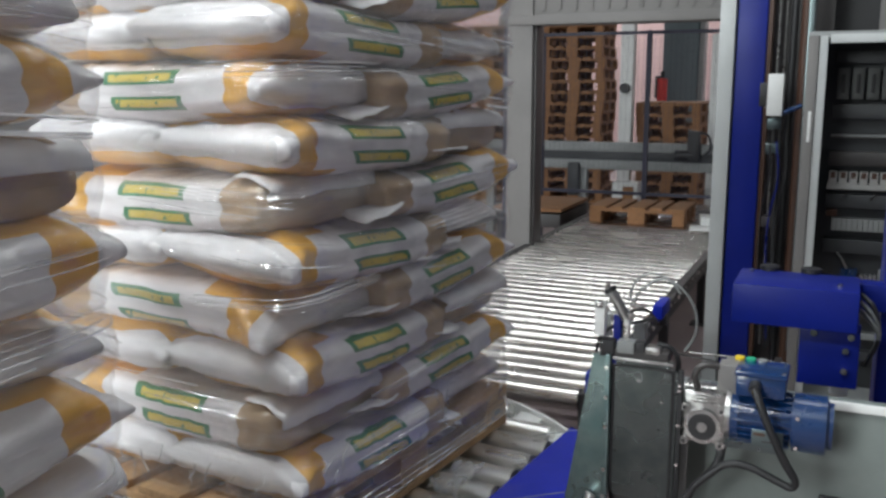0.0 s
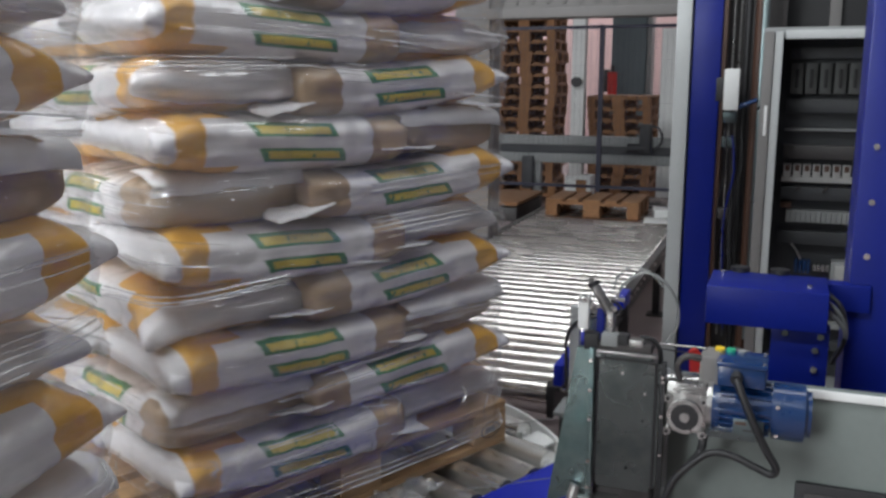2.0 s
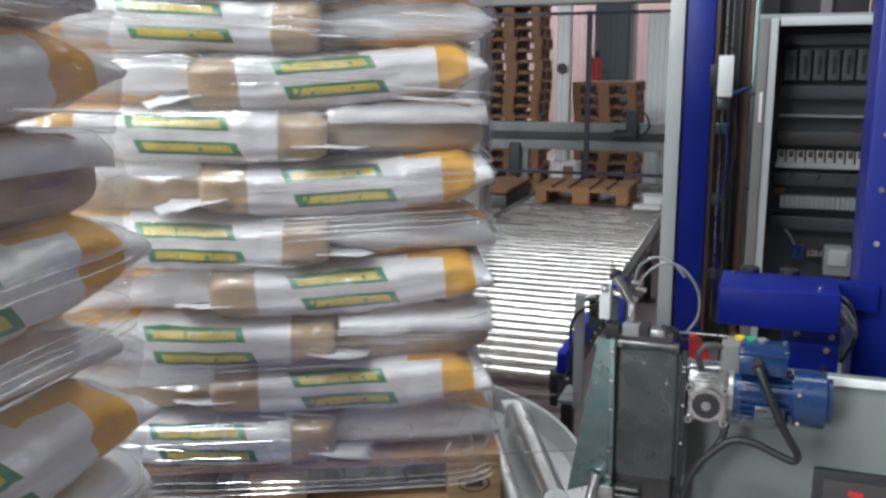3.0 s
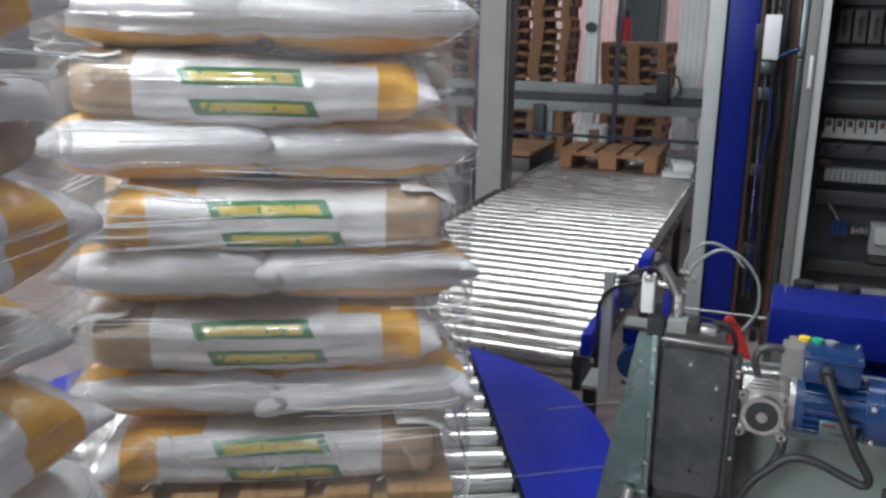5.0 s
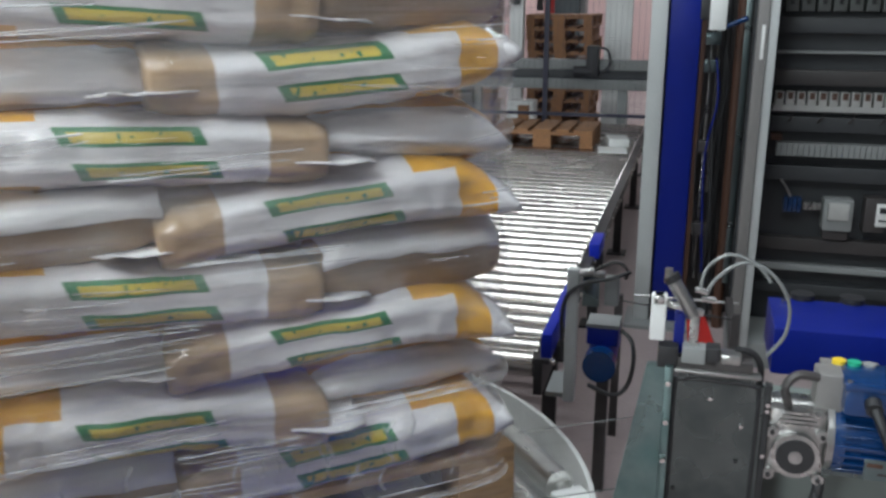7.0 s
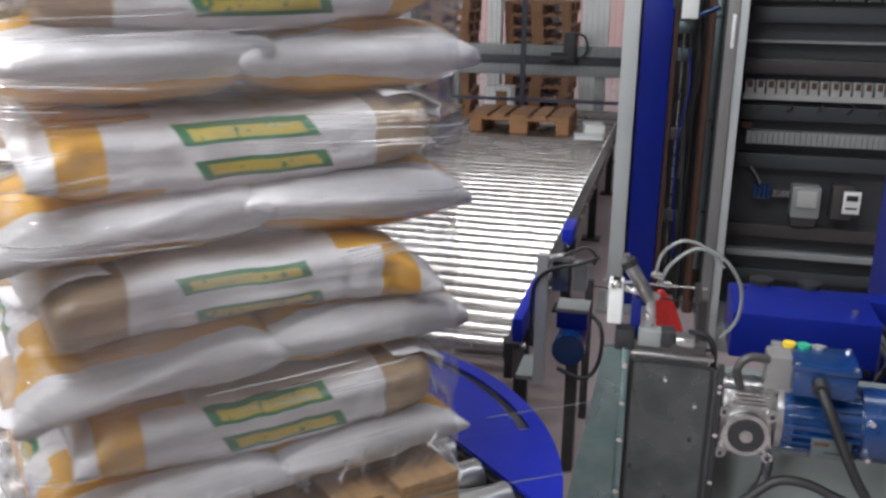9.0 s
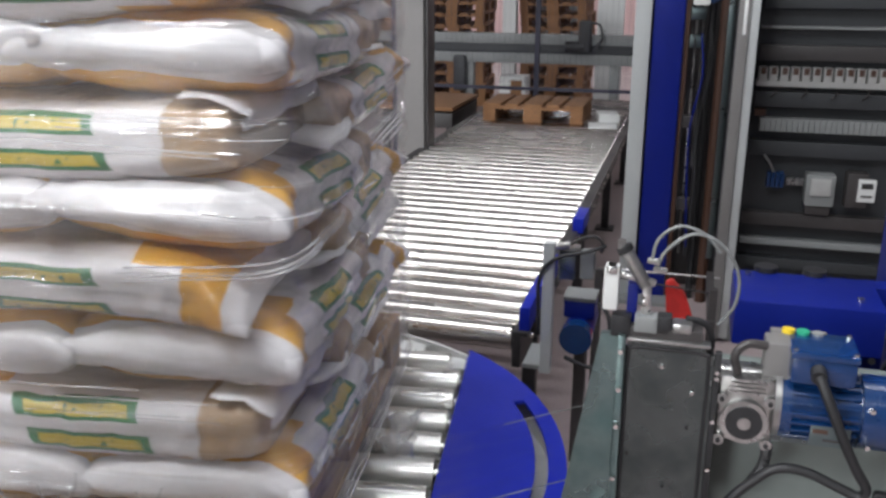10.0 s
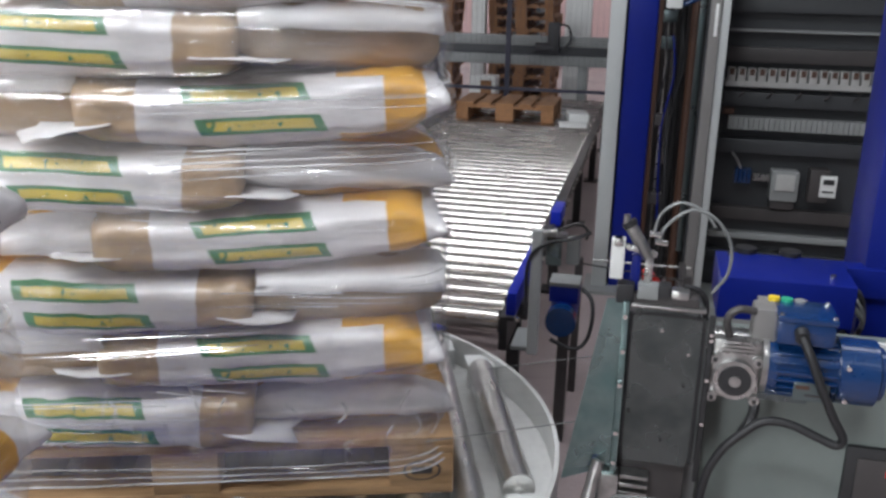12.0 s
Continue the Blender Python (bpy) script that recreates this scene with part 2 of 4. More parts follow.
def film_material(name, low, high, clear, streak=(1.2, 1.2, 55), haze=0.0, ridges=()):
    """Clear stretch film: a glossy sheet that is mostly see-through, with drawn streaks and a little haze."""
    m = bpy.data.materials.new(name)
    m.use_nodes = True
    n, l = m.node_tree.nodes, m.node_tree.links
    n.remove(n["Principled BSDF"])
    out = n["Material Output"]
    tc = n.new("ShaderNodeTexCoord")

    def streaks(scale, detail):
        mp, no = n.new("ShaderNodeMapping"), n.new("ShaderNodeTexNoise")
        mp.inputs["Scale"].default_value = scale
        mp.inputs["Rotation"].default_value = (0.03, 0.05, 0)
        no.inputs["Scale"].default_value, no.inputs["Detail"].default_value = 1.6, detail
        l.new(tc.outputs["Object"], mp.inputs["Vector"])
        l.new(mp.outputs[0], no.inputs["Vector"])
        return no.outputs["Fac"]

    def ranged(value, lo, hi):
        mr = n.new("ShaderNodeMapRange")
        mr.inputs["From Min"].default_value, mr.inputs["From Max"].default_value = 0.45, 0.72
        mr.inputs["To Min"].default_value, mr.inputs["To Max"].default_value = lo, hi
        l.new(value, mr.inputs["Value"])
        return mr.outputs[0]

    def mixed(fac, a, b):
        mx = n.new("ShaderNodeMixShader")
        l.new(fac, mx.inputs[0])
        l.new(a, mx.inputs[1])
        l.new(b, mx.inputs[2])
        return mx.outputs[0]

    base = streaks(streak, 6)
    tr, gl, df = n.new("ShaderNodeBsdfTransparent"), n.new("ShaderNodeBsdfGlossy"), n.new("ShaderNodeBsdfDiffuse")
    tr.inputs[0].default_value = (clear, clear, clear, 1)
    df.inputs[0].default_value = (0.85, 0.85, 0.86, 1)
    gl.inputs["Roughness"].default_value = 0.07
    normal = None
    for scale, dist in ridges or ((streak, 0.004),):
        bp = n.new("ShaderNodeBump")
        bp.inputs["Strength"].default_value, bp.inputs["Distance"].default_value = 0.9, dist
        l.new(streaks(scale, 2), bp.inputs["Height"])
        if normal:
            l.new(normal, bp.inputs["Normal"])
        normal = bp.outputs[0]
    l.new(normal, gl.inputs["Normal"])
    body = tr.outputs[0]
    if haze:
        body = mixed(ranged(streaks((3, 3, 9), 4), haze * 0.4, haze * 1.8), body, df.outputs[0])
    l.new(mixed(ranged(base, low, high), body, gl.outputs[0]), out.inputs["Surface"])
    return m


RIDGES = (((0.5, 0.5, 34), 0.010), ((0.4, 0.4, 75), 0.003), ((4, 4, 6), 0.014))
M_FILM = film_material("stretch_film", 0.10, 0.30, 0.98, (1.8, 1.8, 30), 0.14, RIDGES)
M_TAIL = film_material("film_tail", 0.15, 0.55, 0.95, (14, 14, 14), 0.25)
M_WEB = film_material("film_web", 0.015, 0.12, 0.985, (0.5, 0.5, 70))
# strong white haze puts highlight streaks into the colour of the folds
M_FOLD = film_material("film_fold", 0.10, 0.35, 0.99, (4, 4, 4), 0.55)

# ---- building helpers ----


def box(bm, cx, cy, cz, sx, sy, sz, bevel=0.0, turn=None):
    m = Matrix.Translation((cx, cy, cz))
    if turn:
        m = m @ pose(0, 0, 0, *turn)
    r = bmesh.ops.create_cube(bm, size=1.0, matrix=m @ Matrix.Diagonal((sx, sy, sz, 1)))
    if bevel:
        edges = list({e for v in r["verts"] for e in v.link_edges})
        bmesh.ops.bevel(bm, geom=edges, offset=bevel, segments=2, affect="EDGES", profile=0.6)
    return bm


def rod(bm, a, b, r, seg=16, r2=None, cap=True):
    a, b = Vector(a), Vector(b)
    d = b - a
    q = d.to_track_quat("Z", "Y").to_matrix().to_4x4()
    bmesh.ops.create_cone(bm, cap_ends=cap, segments=seg, radius1=r, radius2=r if r2 is None else r2, depth=d.length, matrix=Matrix.Translation((a + b) / 2) @ q)
    return bm


def hose(bm, pts, r, seg=8, steps=6):
    """A round tube through the points, smoothed."""
    p = [Vector(q) for q in pts]
    path = []
    for i in range(len(p) - 1):
        p0, p1, p2, p3 = p[max(i - 1, 0)], p[i], p[i + 1], p[min(i + 2, len(p) - 1)]
        for s in range(steps):
            t = s / steps
            path.append(0.5 * ((2 * p1) + (p2 - p0) * t + (2 * p0 - 5 * p1 + 4 * p2 - p3) * t * t + (3 * p1 - p0 - 3 * p2 + p3) * t ** 3))
    path.append(p[-1])
    rings = []
    for i, c in enumerate(path):
        d = (path[min(i + 1, len(path) - 1)] - path[max(i - 1, 0)]).normalized()
        u = d.cross(Vector((0.13, 0.31, 0.94))).normalized()
        v = d.cross(u)
        rings.append([bm.verts.new(c + r * (math.cos(k) * u + math.sin(k) * v)) for k in (2 * math.pi * j / seg for j in range(seg))])
    for a, b in zip(rings, rings[1:]):
        for j in range(seg):
            bm.faces.new((a[j], a[(j + 1) % seg], b[(j + 1) % seg], b[j]))
    return bm


def mesh_of(name, bm, mat, smooth=True):
    bmesh.ops.recalc_face_normals(bm, faces=bm.faces)
    me = bpy.data.meshes.new(name)
    bm.to_mesh(me)
    bm.free()
    me.materials.append(mat)
    if smooth:
        me.shade_smooth()
        me.set_sharp_from_angle(angle=radians(38))
    return me


def part(name, bm, mat, parent, label="", at=None):
    ob = new(name, mesh_of(name, bm, mat))
    ob.parent = parent
    if at is not None:
        ob.matrix_basis = at
    return tagged(ob, label) if label else ob


def again(ob, m):
    """Another piece on the same mesh under the same parent."""
    o = new(ob.name.split(".")[0], ob.data)
    o.parent = ob.parent
    o.matrix_basis = m
    if "label" in ob:
        o["label"] = ob["label"]
    return o


def thing(name, label, category, group="", kind="", at=None):
    ob = tagged(new(name), label, category, group, kind)
    if at is not None:
        ob.matrix_basis = at
    return ob


def solid(name, bm, mat, label, category, kind="structure"):
    return tagged(new(name, mesh_of(name, bm, mat)), label, category, "", kind)


def B():
    return bmesh.new()


# ---- the hall ----
solid("floor", box(B(), 0, 4, -0.1, 16, 26, 0.2), M_CONCRETE, "worn reddish grey concrete hall floor", "floor")
# ceiling and the west, east and south walls are unseen and close the hall
solid("ceiling", box(B(), 0, 4, 6.1, 16, 26, 0.2), M_CEIL, "pale sheet metal hall ceiling", "ceiling")
solid("wall_west", box(B(), -8.1, 4, 3, 0.2, 26, 6), M_WALL, "unseen hall wall, mid grey to limit bounce", "wall")
solid("wall_east", box(B(), 8.1, 4, 3, 0.2, 26, 6), M_WALL, "unseen hall wall, mid grey to limit bounce", "wall")
solid("wall_south", box(B(), 0, -9.1, 3, 16, 0.2, 6), M_WALL, "unseen hall wall, mid grey to limit bounce", "wall")
solid("wall_north", box(B(), 0, 17.1, 3, 16, 0.2, 6), M_PINK, "pale pinkish painted hall wall behind pallet stacks", "wall")
ROLL = 0.5  # height of the roller tops

# ---- roller conveyors ----


def conveyor(label, y0, y1, half=0.60, pitch=0.122, r=0.044):
    t = thing("roller_conveyor", label, "roller conveyor")
    for s, nm in ((-1, "side_rail"), (1, "side_rail")):
        b = B()
        box(b, s * (half + 0.022), (y0 + y1) / 2, ROLL - 0.07, 0.03, y1 - y0, 0.13, 0.004)
        box(b, s * (half + 0.045), (y0 + y1) / 2, ROLL - 0.012, 0.03, y1 - y0, 0.014)
        part(nm, b, M_RAIL, t, "dark steel side rail")
    first = None
    n = int((y1 - y0 - 0.1) / pitch)
    for i in range(n + 1):
        m = pose(0, y0 + 0.05 + i * pitch, ROLL - r)
        if first is None:
            b = B()
            rod(b, (-half, 0, 0), (half, 0, 0), r, 20)
            rod(b, (-half - 0.02, 0, 0), (half + 0.02, 0, 0), 0.012, 8)
            first = part("roller", b, M_STEEL, t, "bright zinc-plated steel roller", m)
        else:
            again(first, m)
    yy = y0 + 0.3
    while yy < y1:
        for s in (-1, 1):
            b = B()
            box(b, s * (half + 0.02), yy, (ROLL - 0.13) / 2, 0.05, 0.05, ROLL - 0.13, 0.004)
            box(b, s * (half + 0.02), yy, 0.006, 0.12, 0.12, 0.012)
            part("leg", b, M_RAIL, t)
        yy += 1.4
    return t


infeed = conveyor("roller conveyor with bright zinc rollers feeding the turntable", 0.95, 6.9)
outfeed = conveyor("roller conveyor carrying the finished pallet load away", -4.2, -0.97)
# bolt heads in a row along the right rail
bolt = part("rail_bolt", rod(B(), (0, 0, 0), (0.012, 0, 0), 0.011, 6), M_STEEL, infeed, "", pose(0.66, 1.0, ROLL - 0.03))
for i in range(1, 44):
    again(bolt, pose(0.66, 1.0 + i * 0.122, ROLL - 0.03))

# ---- turntable ----
R_TABLE, CHORD = 0.92, 0.61
table = thing("turntable", "round turntable with zinc rollers and blue segment covers", "turntable")
b = B()
rod(b, (0, 0, ROLL - 0.16), (0, 0, ROLL - 0.12), R_TABLE - 0.01, 64)
part("disc", b, M_DISC, table, "grey steel disc under the rollers")
b = B()
seg = 72
for r0, r1, z0, z1 in ((R_TABLE - 0.012, R_TABLE, ROLL - 0.16, ROLL - 0.025),):
    ring = []
    for i in range(seg):
        a = 2 * math.pi * i / seg
        c, s = math.cos(a), math.sin(a)
        ring.append([b.verts.new((r0 * c, r0 * s, z0)), b.verts.new((r1 * c, r1 * s, z0)), b.verts.new((r1 * c, r1 * s, z1)), b.verts.new((r0 * c, r0 * s, z1))])
    for i in range(seg):
        p, q = ring[i], ring[(i + 1) % seg]
        for k in range(4):
            b.faces.new((p[k], p[(k + 1) % 4], q[(k + 1) % 4], q[k]))
part("rim", b, M_DISC, table, "pale steel rim")
b = B()
rod(b, (0, 0, 0.0), (0, 0, ROLL - 0.16), 0.30, 32)
part("bearing_drum", b, M_RAIL, table)
nroll = 13
for i in range(nroll):
    y = (i - (nroll - 1) / 2) * 0.128
    h = min(CHORD - 0.015, math.sqrt((R_TABLE - 0.045) ** 2 - (abs(y) + 0.04) ** 2) if abs(y) + 0.04 < R_TABLE - 0.045 else 0.1)
    b = B()
    rod(b, (-h, 0, 0), (h, 0, 0), 0.040, 20)
    rod(b, (-h - 0.012, 0, 0), (h + 0.012, 0, 0), 0.012, 8)
    part("roller", b, M_TABLEROLL, table, "", pose(0, y, ROLL - 0.040))
for s in (-1, 1):
    # bearing bar along the roller ends
    b = B()
    box(b, s * (CHORD + 0.002), 0, ROLL - 0.075, 0.022, 1.36, 0.09, 0.003)
    part("bearing_bar", b, M_RAIL, table)
    # blue cover, a circle's segment with a curved grip slot
    b = B()
    a0, n = math.acos(CHORD / R_TABLE), 32
    rays = []
    for i in range(n + 1):
        a = -a0 + 2 * a0 * i / n
        edge = CHORD / math.cos(a)
        rays.append((abs(a - 0.03) < 0.42, [b.verts.new((s * r * math.cos(a), r * math.sin(a), ROLL - 0.004)) for r in (edge, max(edge, R_TABLE - 0.077), max(edge, R_TABLE - 0.045), R_TABLE)]))
    for (oa, p), (ob_, q) in zip(rays, rays[1:]):
        for k in range(3):
            if not (k == 1 and s > 0 and oa and ob_):
                b.faces.new((p[k], p[k + 1], q[k + 1], q[k]))
    bmesh.ops.remove_doubles(b, verts=b.verts, dist=1e-4)
    bmesh.ops.dissolve_degenerate(b, edges=b.edges, dist=1e-4)
    low = bmesh.ops.extrude_face_region(b, geom=list(b.faces))
    bmesh.ops.translate(b, vec=(0, 0, -0.012), verts=[v for v in low["geom"] if isinstance(v, bmesh.types.BMVert)])
    part("segment_cover", b, M_BLUEPLATE, table, "blue painted steel segment cover with a curved slot")
    # axle nuts along the edge
    nut = None
    for k in range(9):
        m = pose(s * (CHORD + 0.001), -0.512 + k * 0.128, ROLL - 0.03)
        if nut is None:
            nut = part("axle_nut", rod(B(), (-0.005, 0, 0), (0.005, 0, 0), 0.014, 8), M_RAIL, table, "", m)
        else:
            again(nut, m)
# pale end brackets between the outer rollers and the rim
for sx in (-1, 1):
    for sy in (-1, 1):
        for x, y, ln in ((0.50, 0.66, 0.10), (0.36, 0.775, 0.09)):
            b = B()
            box(b, sx * (x + 0.05), sy * y, ROLL - 0.045, ln, 0.085, 0.010, 0.002)
            box(b, sx * x, sy * y, ROLL - 0.075, 0.010, 0.09, 0.07, 0.002)
            part("end_bracket", b, M_WHITE, table, "pale sheet steel end bracket")

# ---- pallets, sacks and the wrapped load ----


def pallet_parts(parent, mat, long=1.2):
    """Four-way pallet, 0.8 along y and as long as given along x: boards and blocks as pieces."""
    end = long / 2 - 0.0725
    def piece(name, sx, sy, sz, places):
        first = None
        for p in places:
            if first is None:
                first = part(name, box(B(), 0, 0, 0, sx, sy, sz, 0.003), mat, parent, "", pose(*p))
            else:
                again(first, pose(*p))
    piece("deck_board", long, 0.145, 0.022, [(0, -0.3275, 0.133), (0, 0, 0.133), (0, 0.3275, 0.133)])
    piece("deck_board", long, 0.100, 0.022, [(0, -0.165, 0.133), (0, 0.165, 0.133)])
    piece("stringer_board", 0.145, 0.8, 0.022, [(-end, 0, 0.111), (0, 0, 0.111), (end, 0, 0.111)])
    piece("block", 0.145, 0.100, 0.078, [(x, y, 0.061) for x in (-end, 0, end) for y in (-0.35, 0.35)])
    piece("block", 0.145, 0.145, 0.078, [(x, 0, 0.061) for x in (-end, 0, end)])
    piece("bottom_board", long, 0.100, 0.022, [(0, y, 0.011) for y in (-0.35, 0.35)])
    piece("bottom_board", long, 0.145, 0.022, [(0, 0, 0.011)])


PITCH, BL, BW, BH = 0.134, 0.715, 0.432, 0.150


def sack_mesh(seed):
    """A filled sack lying flat: creased sides, pinched ends with ears, folds and wrinkles."""
    rnd = random.Random(seed)
    o = Vector((rnd.uniform(0, 50), rnd.uniform(0, 50), rnd.uniform(0, 50)))
    bend, twist = rnd.uniform(-0.014, 0.014), rnd.uniform(-0.05, 0.05)
    b = B()
    nx, nr = 44, 40
    rings = []
    droop = [rnd.uniform(-0.004, 0.030), rnd.uniform(-0.004, 0.030)]
    for i in range(nx + 1):
        u = -1 + 2 * i / nx
        u = math.copysign(abs(u) ** 0.82, u)
        e = abs(u)
        # the sewn end flattens to a wide seam with pointed corners, the kraft end stays blunt
        q = max(0, (e - 0.72) / 0.28) if u > 0 else max(0, (e - 0.86) / 0.14)
        pinch = q * q * (3 - 2 * q)
        if u > 0:
            hh = BH / 2 * (1 - 0.04 * e ** 2 - 0.46 * pinch ** 2)
            ww = BW / 2 * (0.985 + 0.015 * math.sin(3 * u + seed) + 0.10 * pinch)
            ce, se = 0.55 + 0.24 * pinch, 0.70 + 0.20 * pinch
        else:
            hh = BH / 2 * (1 - 0.04 * e ** 2 - 0.20 * pinch ** 2)
            ww = BW / 2 * (0.985 + 0.015 * math.sin(3 * u + seed) - 0.05 * pinch ** 2)
            ce, se = 0.55 - 0.15 * q, 0.70 - 0.15 * q
        ring = []
        for j in range(nr):
            a = 2 * math.pi * j / nr
            c, s = math.cos(a), math.sin(a)
            cc, ss = math.copysign(abs(c) ** ce, c), math.copysign(abs(s) ** se, s)
            y, z = ww * cc, hh * ss
            # gusset crease along the middle of each side
            crease = math.exp(-(z / 0.012) ** 2) * abs(cc) ** 6
            y -= math.copysign(0.012 * crease * (1 - pinch), y)
            x = u * BL / 2
            if u > 0:
                x += 0.012 * pinch * abs(cc) ** 5 - 0.014 * pinch * (1 - abs(cc))
                z -= droop[c > 0] * pinch * abs(cc) ** 3
                # gathers running in from the seam
                z += 0.007 * pinch * (1 - pinch * 0.5) * math.sin(y * 95 + 3 * noise.noise(Vector((y * 9, u * 3, seed)))) * (1 - abs(cc) ** 4)
            z += bend * (1 - 2 * u * u) + twist * u * y * 0.4
            p = Vector((x, y, z))
            w = noise.noise(p * 4.5 + o) * 0.018 + noise.noise(Vector((p.x * 20, p.y * 10, p.z * 10)) + o) * 0.008 + noise.noise(p * 34 + o) * 0.003
            fold = (1 - abs(((u * 3.1 + noise.noise(p * 5 + o)) % 1) * 2 - 1)) ** 6 * 0.006
            p += Vector((0.3 * w, math.copysign(w * abs(cc), y) - math.copysign(fold * abs(cc), y), w * (0.4 + 0.6 * abs(s)) * (1 if z > 0 else -1) * 0.7))
            ring.append(b.verts.new(p))
        rings.append(ring)
    for p, q in zip(rings, rings[1:]):
        for j in range(nr):
            b.faces.new((p[j], p[(j + 1) % nr], q[(j + 1) % nr], q[j]))
    b.faces.new(rings[0])
    b.faces.new(rings[-1])
    me = mesh_of("sack", b, M_BAG, False)
    me.shade_smooth()
    return me


def flap_mesh(seed):
    """The paper tab folded down over the kraft end."""
    rnd = random.Random(seed)
    b = B()
    rows = []
    for i in range(7):
        t = i / 6
        row = []
        for j in range(9):
            v = -1 + j / 4
            x = -BL / 2 + 0.085 - 0.112 * min(1, t * 1.7) - 0.012 * t + 0.007 * rnd.uniform(-1, 1)
            z = 0.078 - 0.080 * max(0.0, t - 0.25) ** 1.3 + 0.005 * rnd.uniform(-1, 1) - 0.006 * abs(v) ** 3
            row.append((x, v * 0.200 + 0.006 * rnd.uniform(-1, 1), z))
        rows.append(row)
    th = 0.002
    up = [[b.verts.new(p) for p in r] for r in rows]
    dn = [[b.verts.new((p[0] + th, p[1], p[2] - th)) for p in r] for r in rows]
    for g in (up, dn):
        for r, s in zip(g, g[1:]):
            for j in range(8):
                b.faces.new((r[j], r[j + 1], s[j + 1], s[j]))
    loop = [(0, j) for j in range(9)] + [(i, 8) for i in range(1, 7)] + [(6, j) for j in range(7, -1, -1)] + [(i, 0) for i in range(5, 0, -1)]
    for (i, j), (k, m) in zip(loop, loop[1:] + loop[:1]):
        b.faces.new((up[i][j], up[k][m], dn[k][m], dn[i][j]))
    me = mesh_of("end_flap", b, M_PAPER, False)
    me.shade_smooth()
    return me


def tail_mesh(seed):
    """The flat sewn tail past the kraft end, curled at its corners."""
    rnd = random.Random(100 + seed)
    b = B()
    lift = [rnd.uniform(-0.03, 0.012), rnd.uniform(-0.03, 0.012)]
    up, dn = [], []
    for i in range(7):
        t = i / 6
        ru, rd = [], []
        for j in range(11):
            v = -1 + j / 5
            e = abs(v) ** 3
            x = -BL / 2 + 0.075 - (0.175 + 0.02 * rnd.uniform(-1, 1)) * t
            y = v * (0.205 + 0.030 * math.sin(2.2 * t) - 0.03 * t * t)
            z = -0.012 + e * t * lift[v > 0] + 0.006 * rnd.uniform(-1, 1) * t
            ru.append(b.verts.new((x, y, z)))
            rd.append(b.verts.new((x, y, z - 0.003)))
        up.append(ru)
        dn.append(rd)
    for g in (up, dn):
        for r, q in zip(g, g[1:]):
            for j in range(10):
                b.faces.new((r[j], r[j + 1], q[j + 1], q[j]))
    loop = [(0, j) for j in range(11)] + [(i, 10) for i in range(1, 7)] + [(6, j) for j in range(9, -1, -1)] + [(i, 0) for i in range(5, 0, -1)]
    for (i, j), (k, m) in zip(loop, loop[1:] + loop[:1]):
        b.faces.new((up[i][j], up[k][m], dn[k][m], dn[i][j]))
    me = mesh_of("sewn_tail", b, M_PAPER, False)
    me.shade_smooth()
    return me


TAILS = [tail_mesh(i) for i in range(5)]
SACKS = [sack_mesh(i) for i in range(9)]
FLAPS = [flap_mesh(i) for i in range(3)]
LAYERS = 10


def film_point(a, z, out=0.0):
    """A place on the film at bearing a and height z: taut over the sacks, a little dished between layers."""
    bulge = 0.5 - 0.5 * math.cos(2 * math.pi * (z - 0.144) / PITCH)
    c, s = math.cos(a), math.sin(a)
    k = (abs(c / 0.592) ** 10 + abs(s / 0.456) ** 10) ** (-1 / 10)
    p = Vector((k * c, k * s, z))
    w = noise.noise(Vector((p.x * 3, p.y * 3, p.z * 26))) * 0.007 + noise.noise(p * 9) * 0.010
    k2 = 1 + (-0.022 * (1 - bulge) ** 1.5 + w)
    return Vector((p.x * k2 + out * c, p.y * k2 + out * s, z))


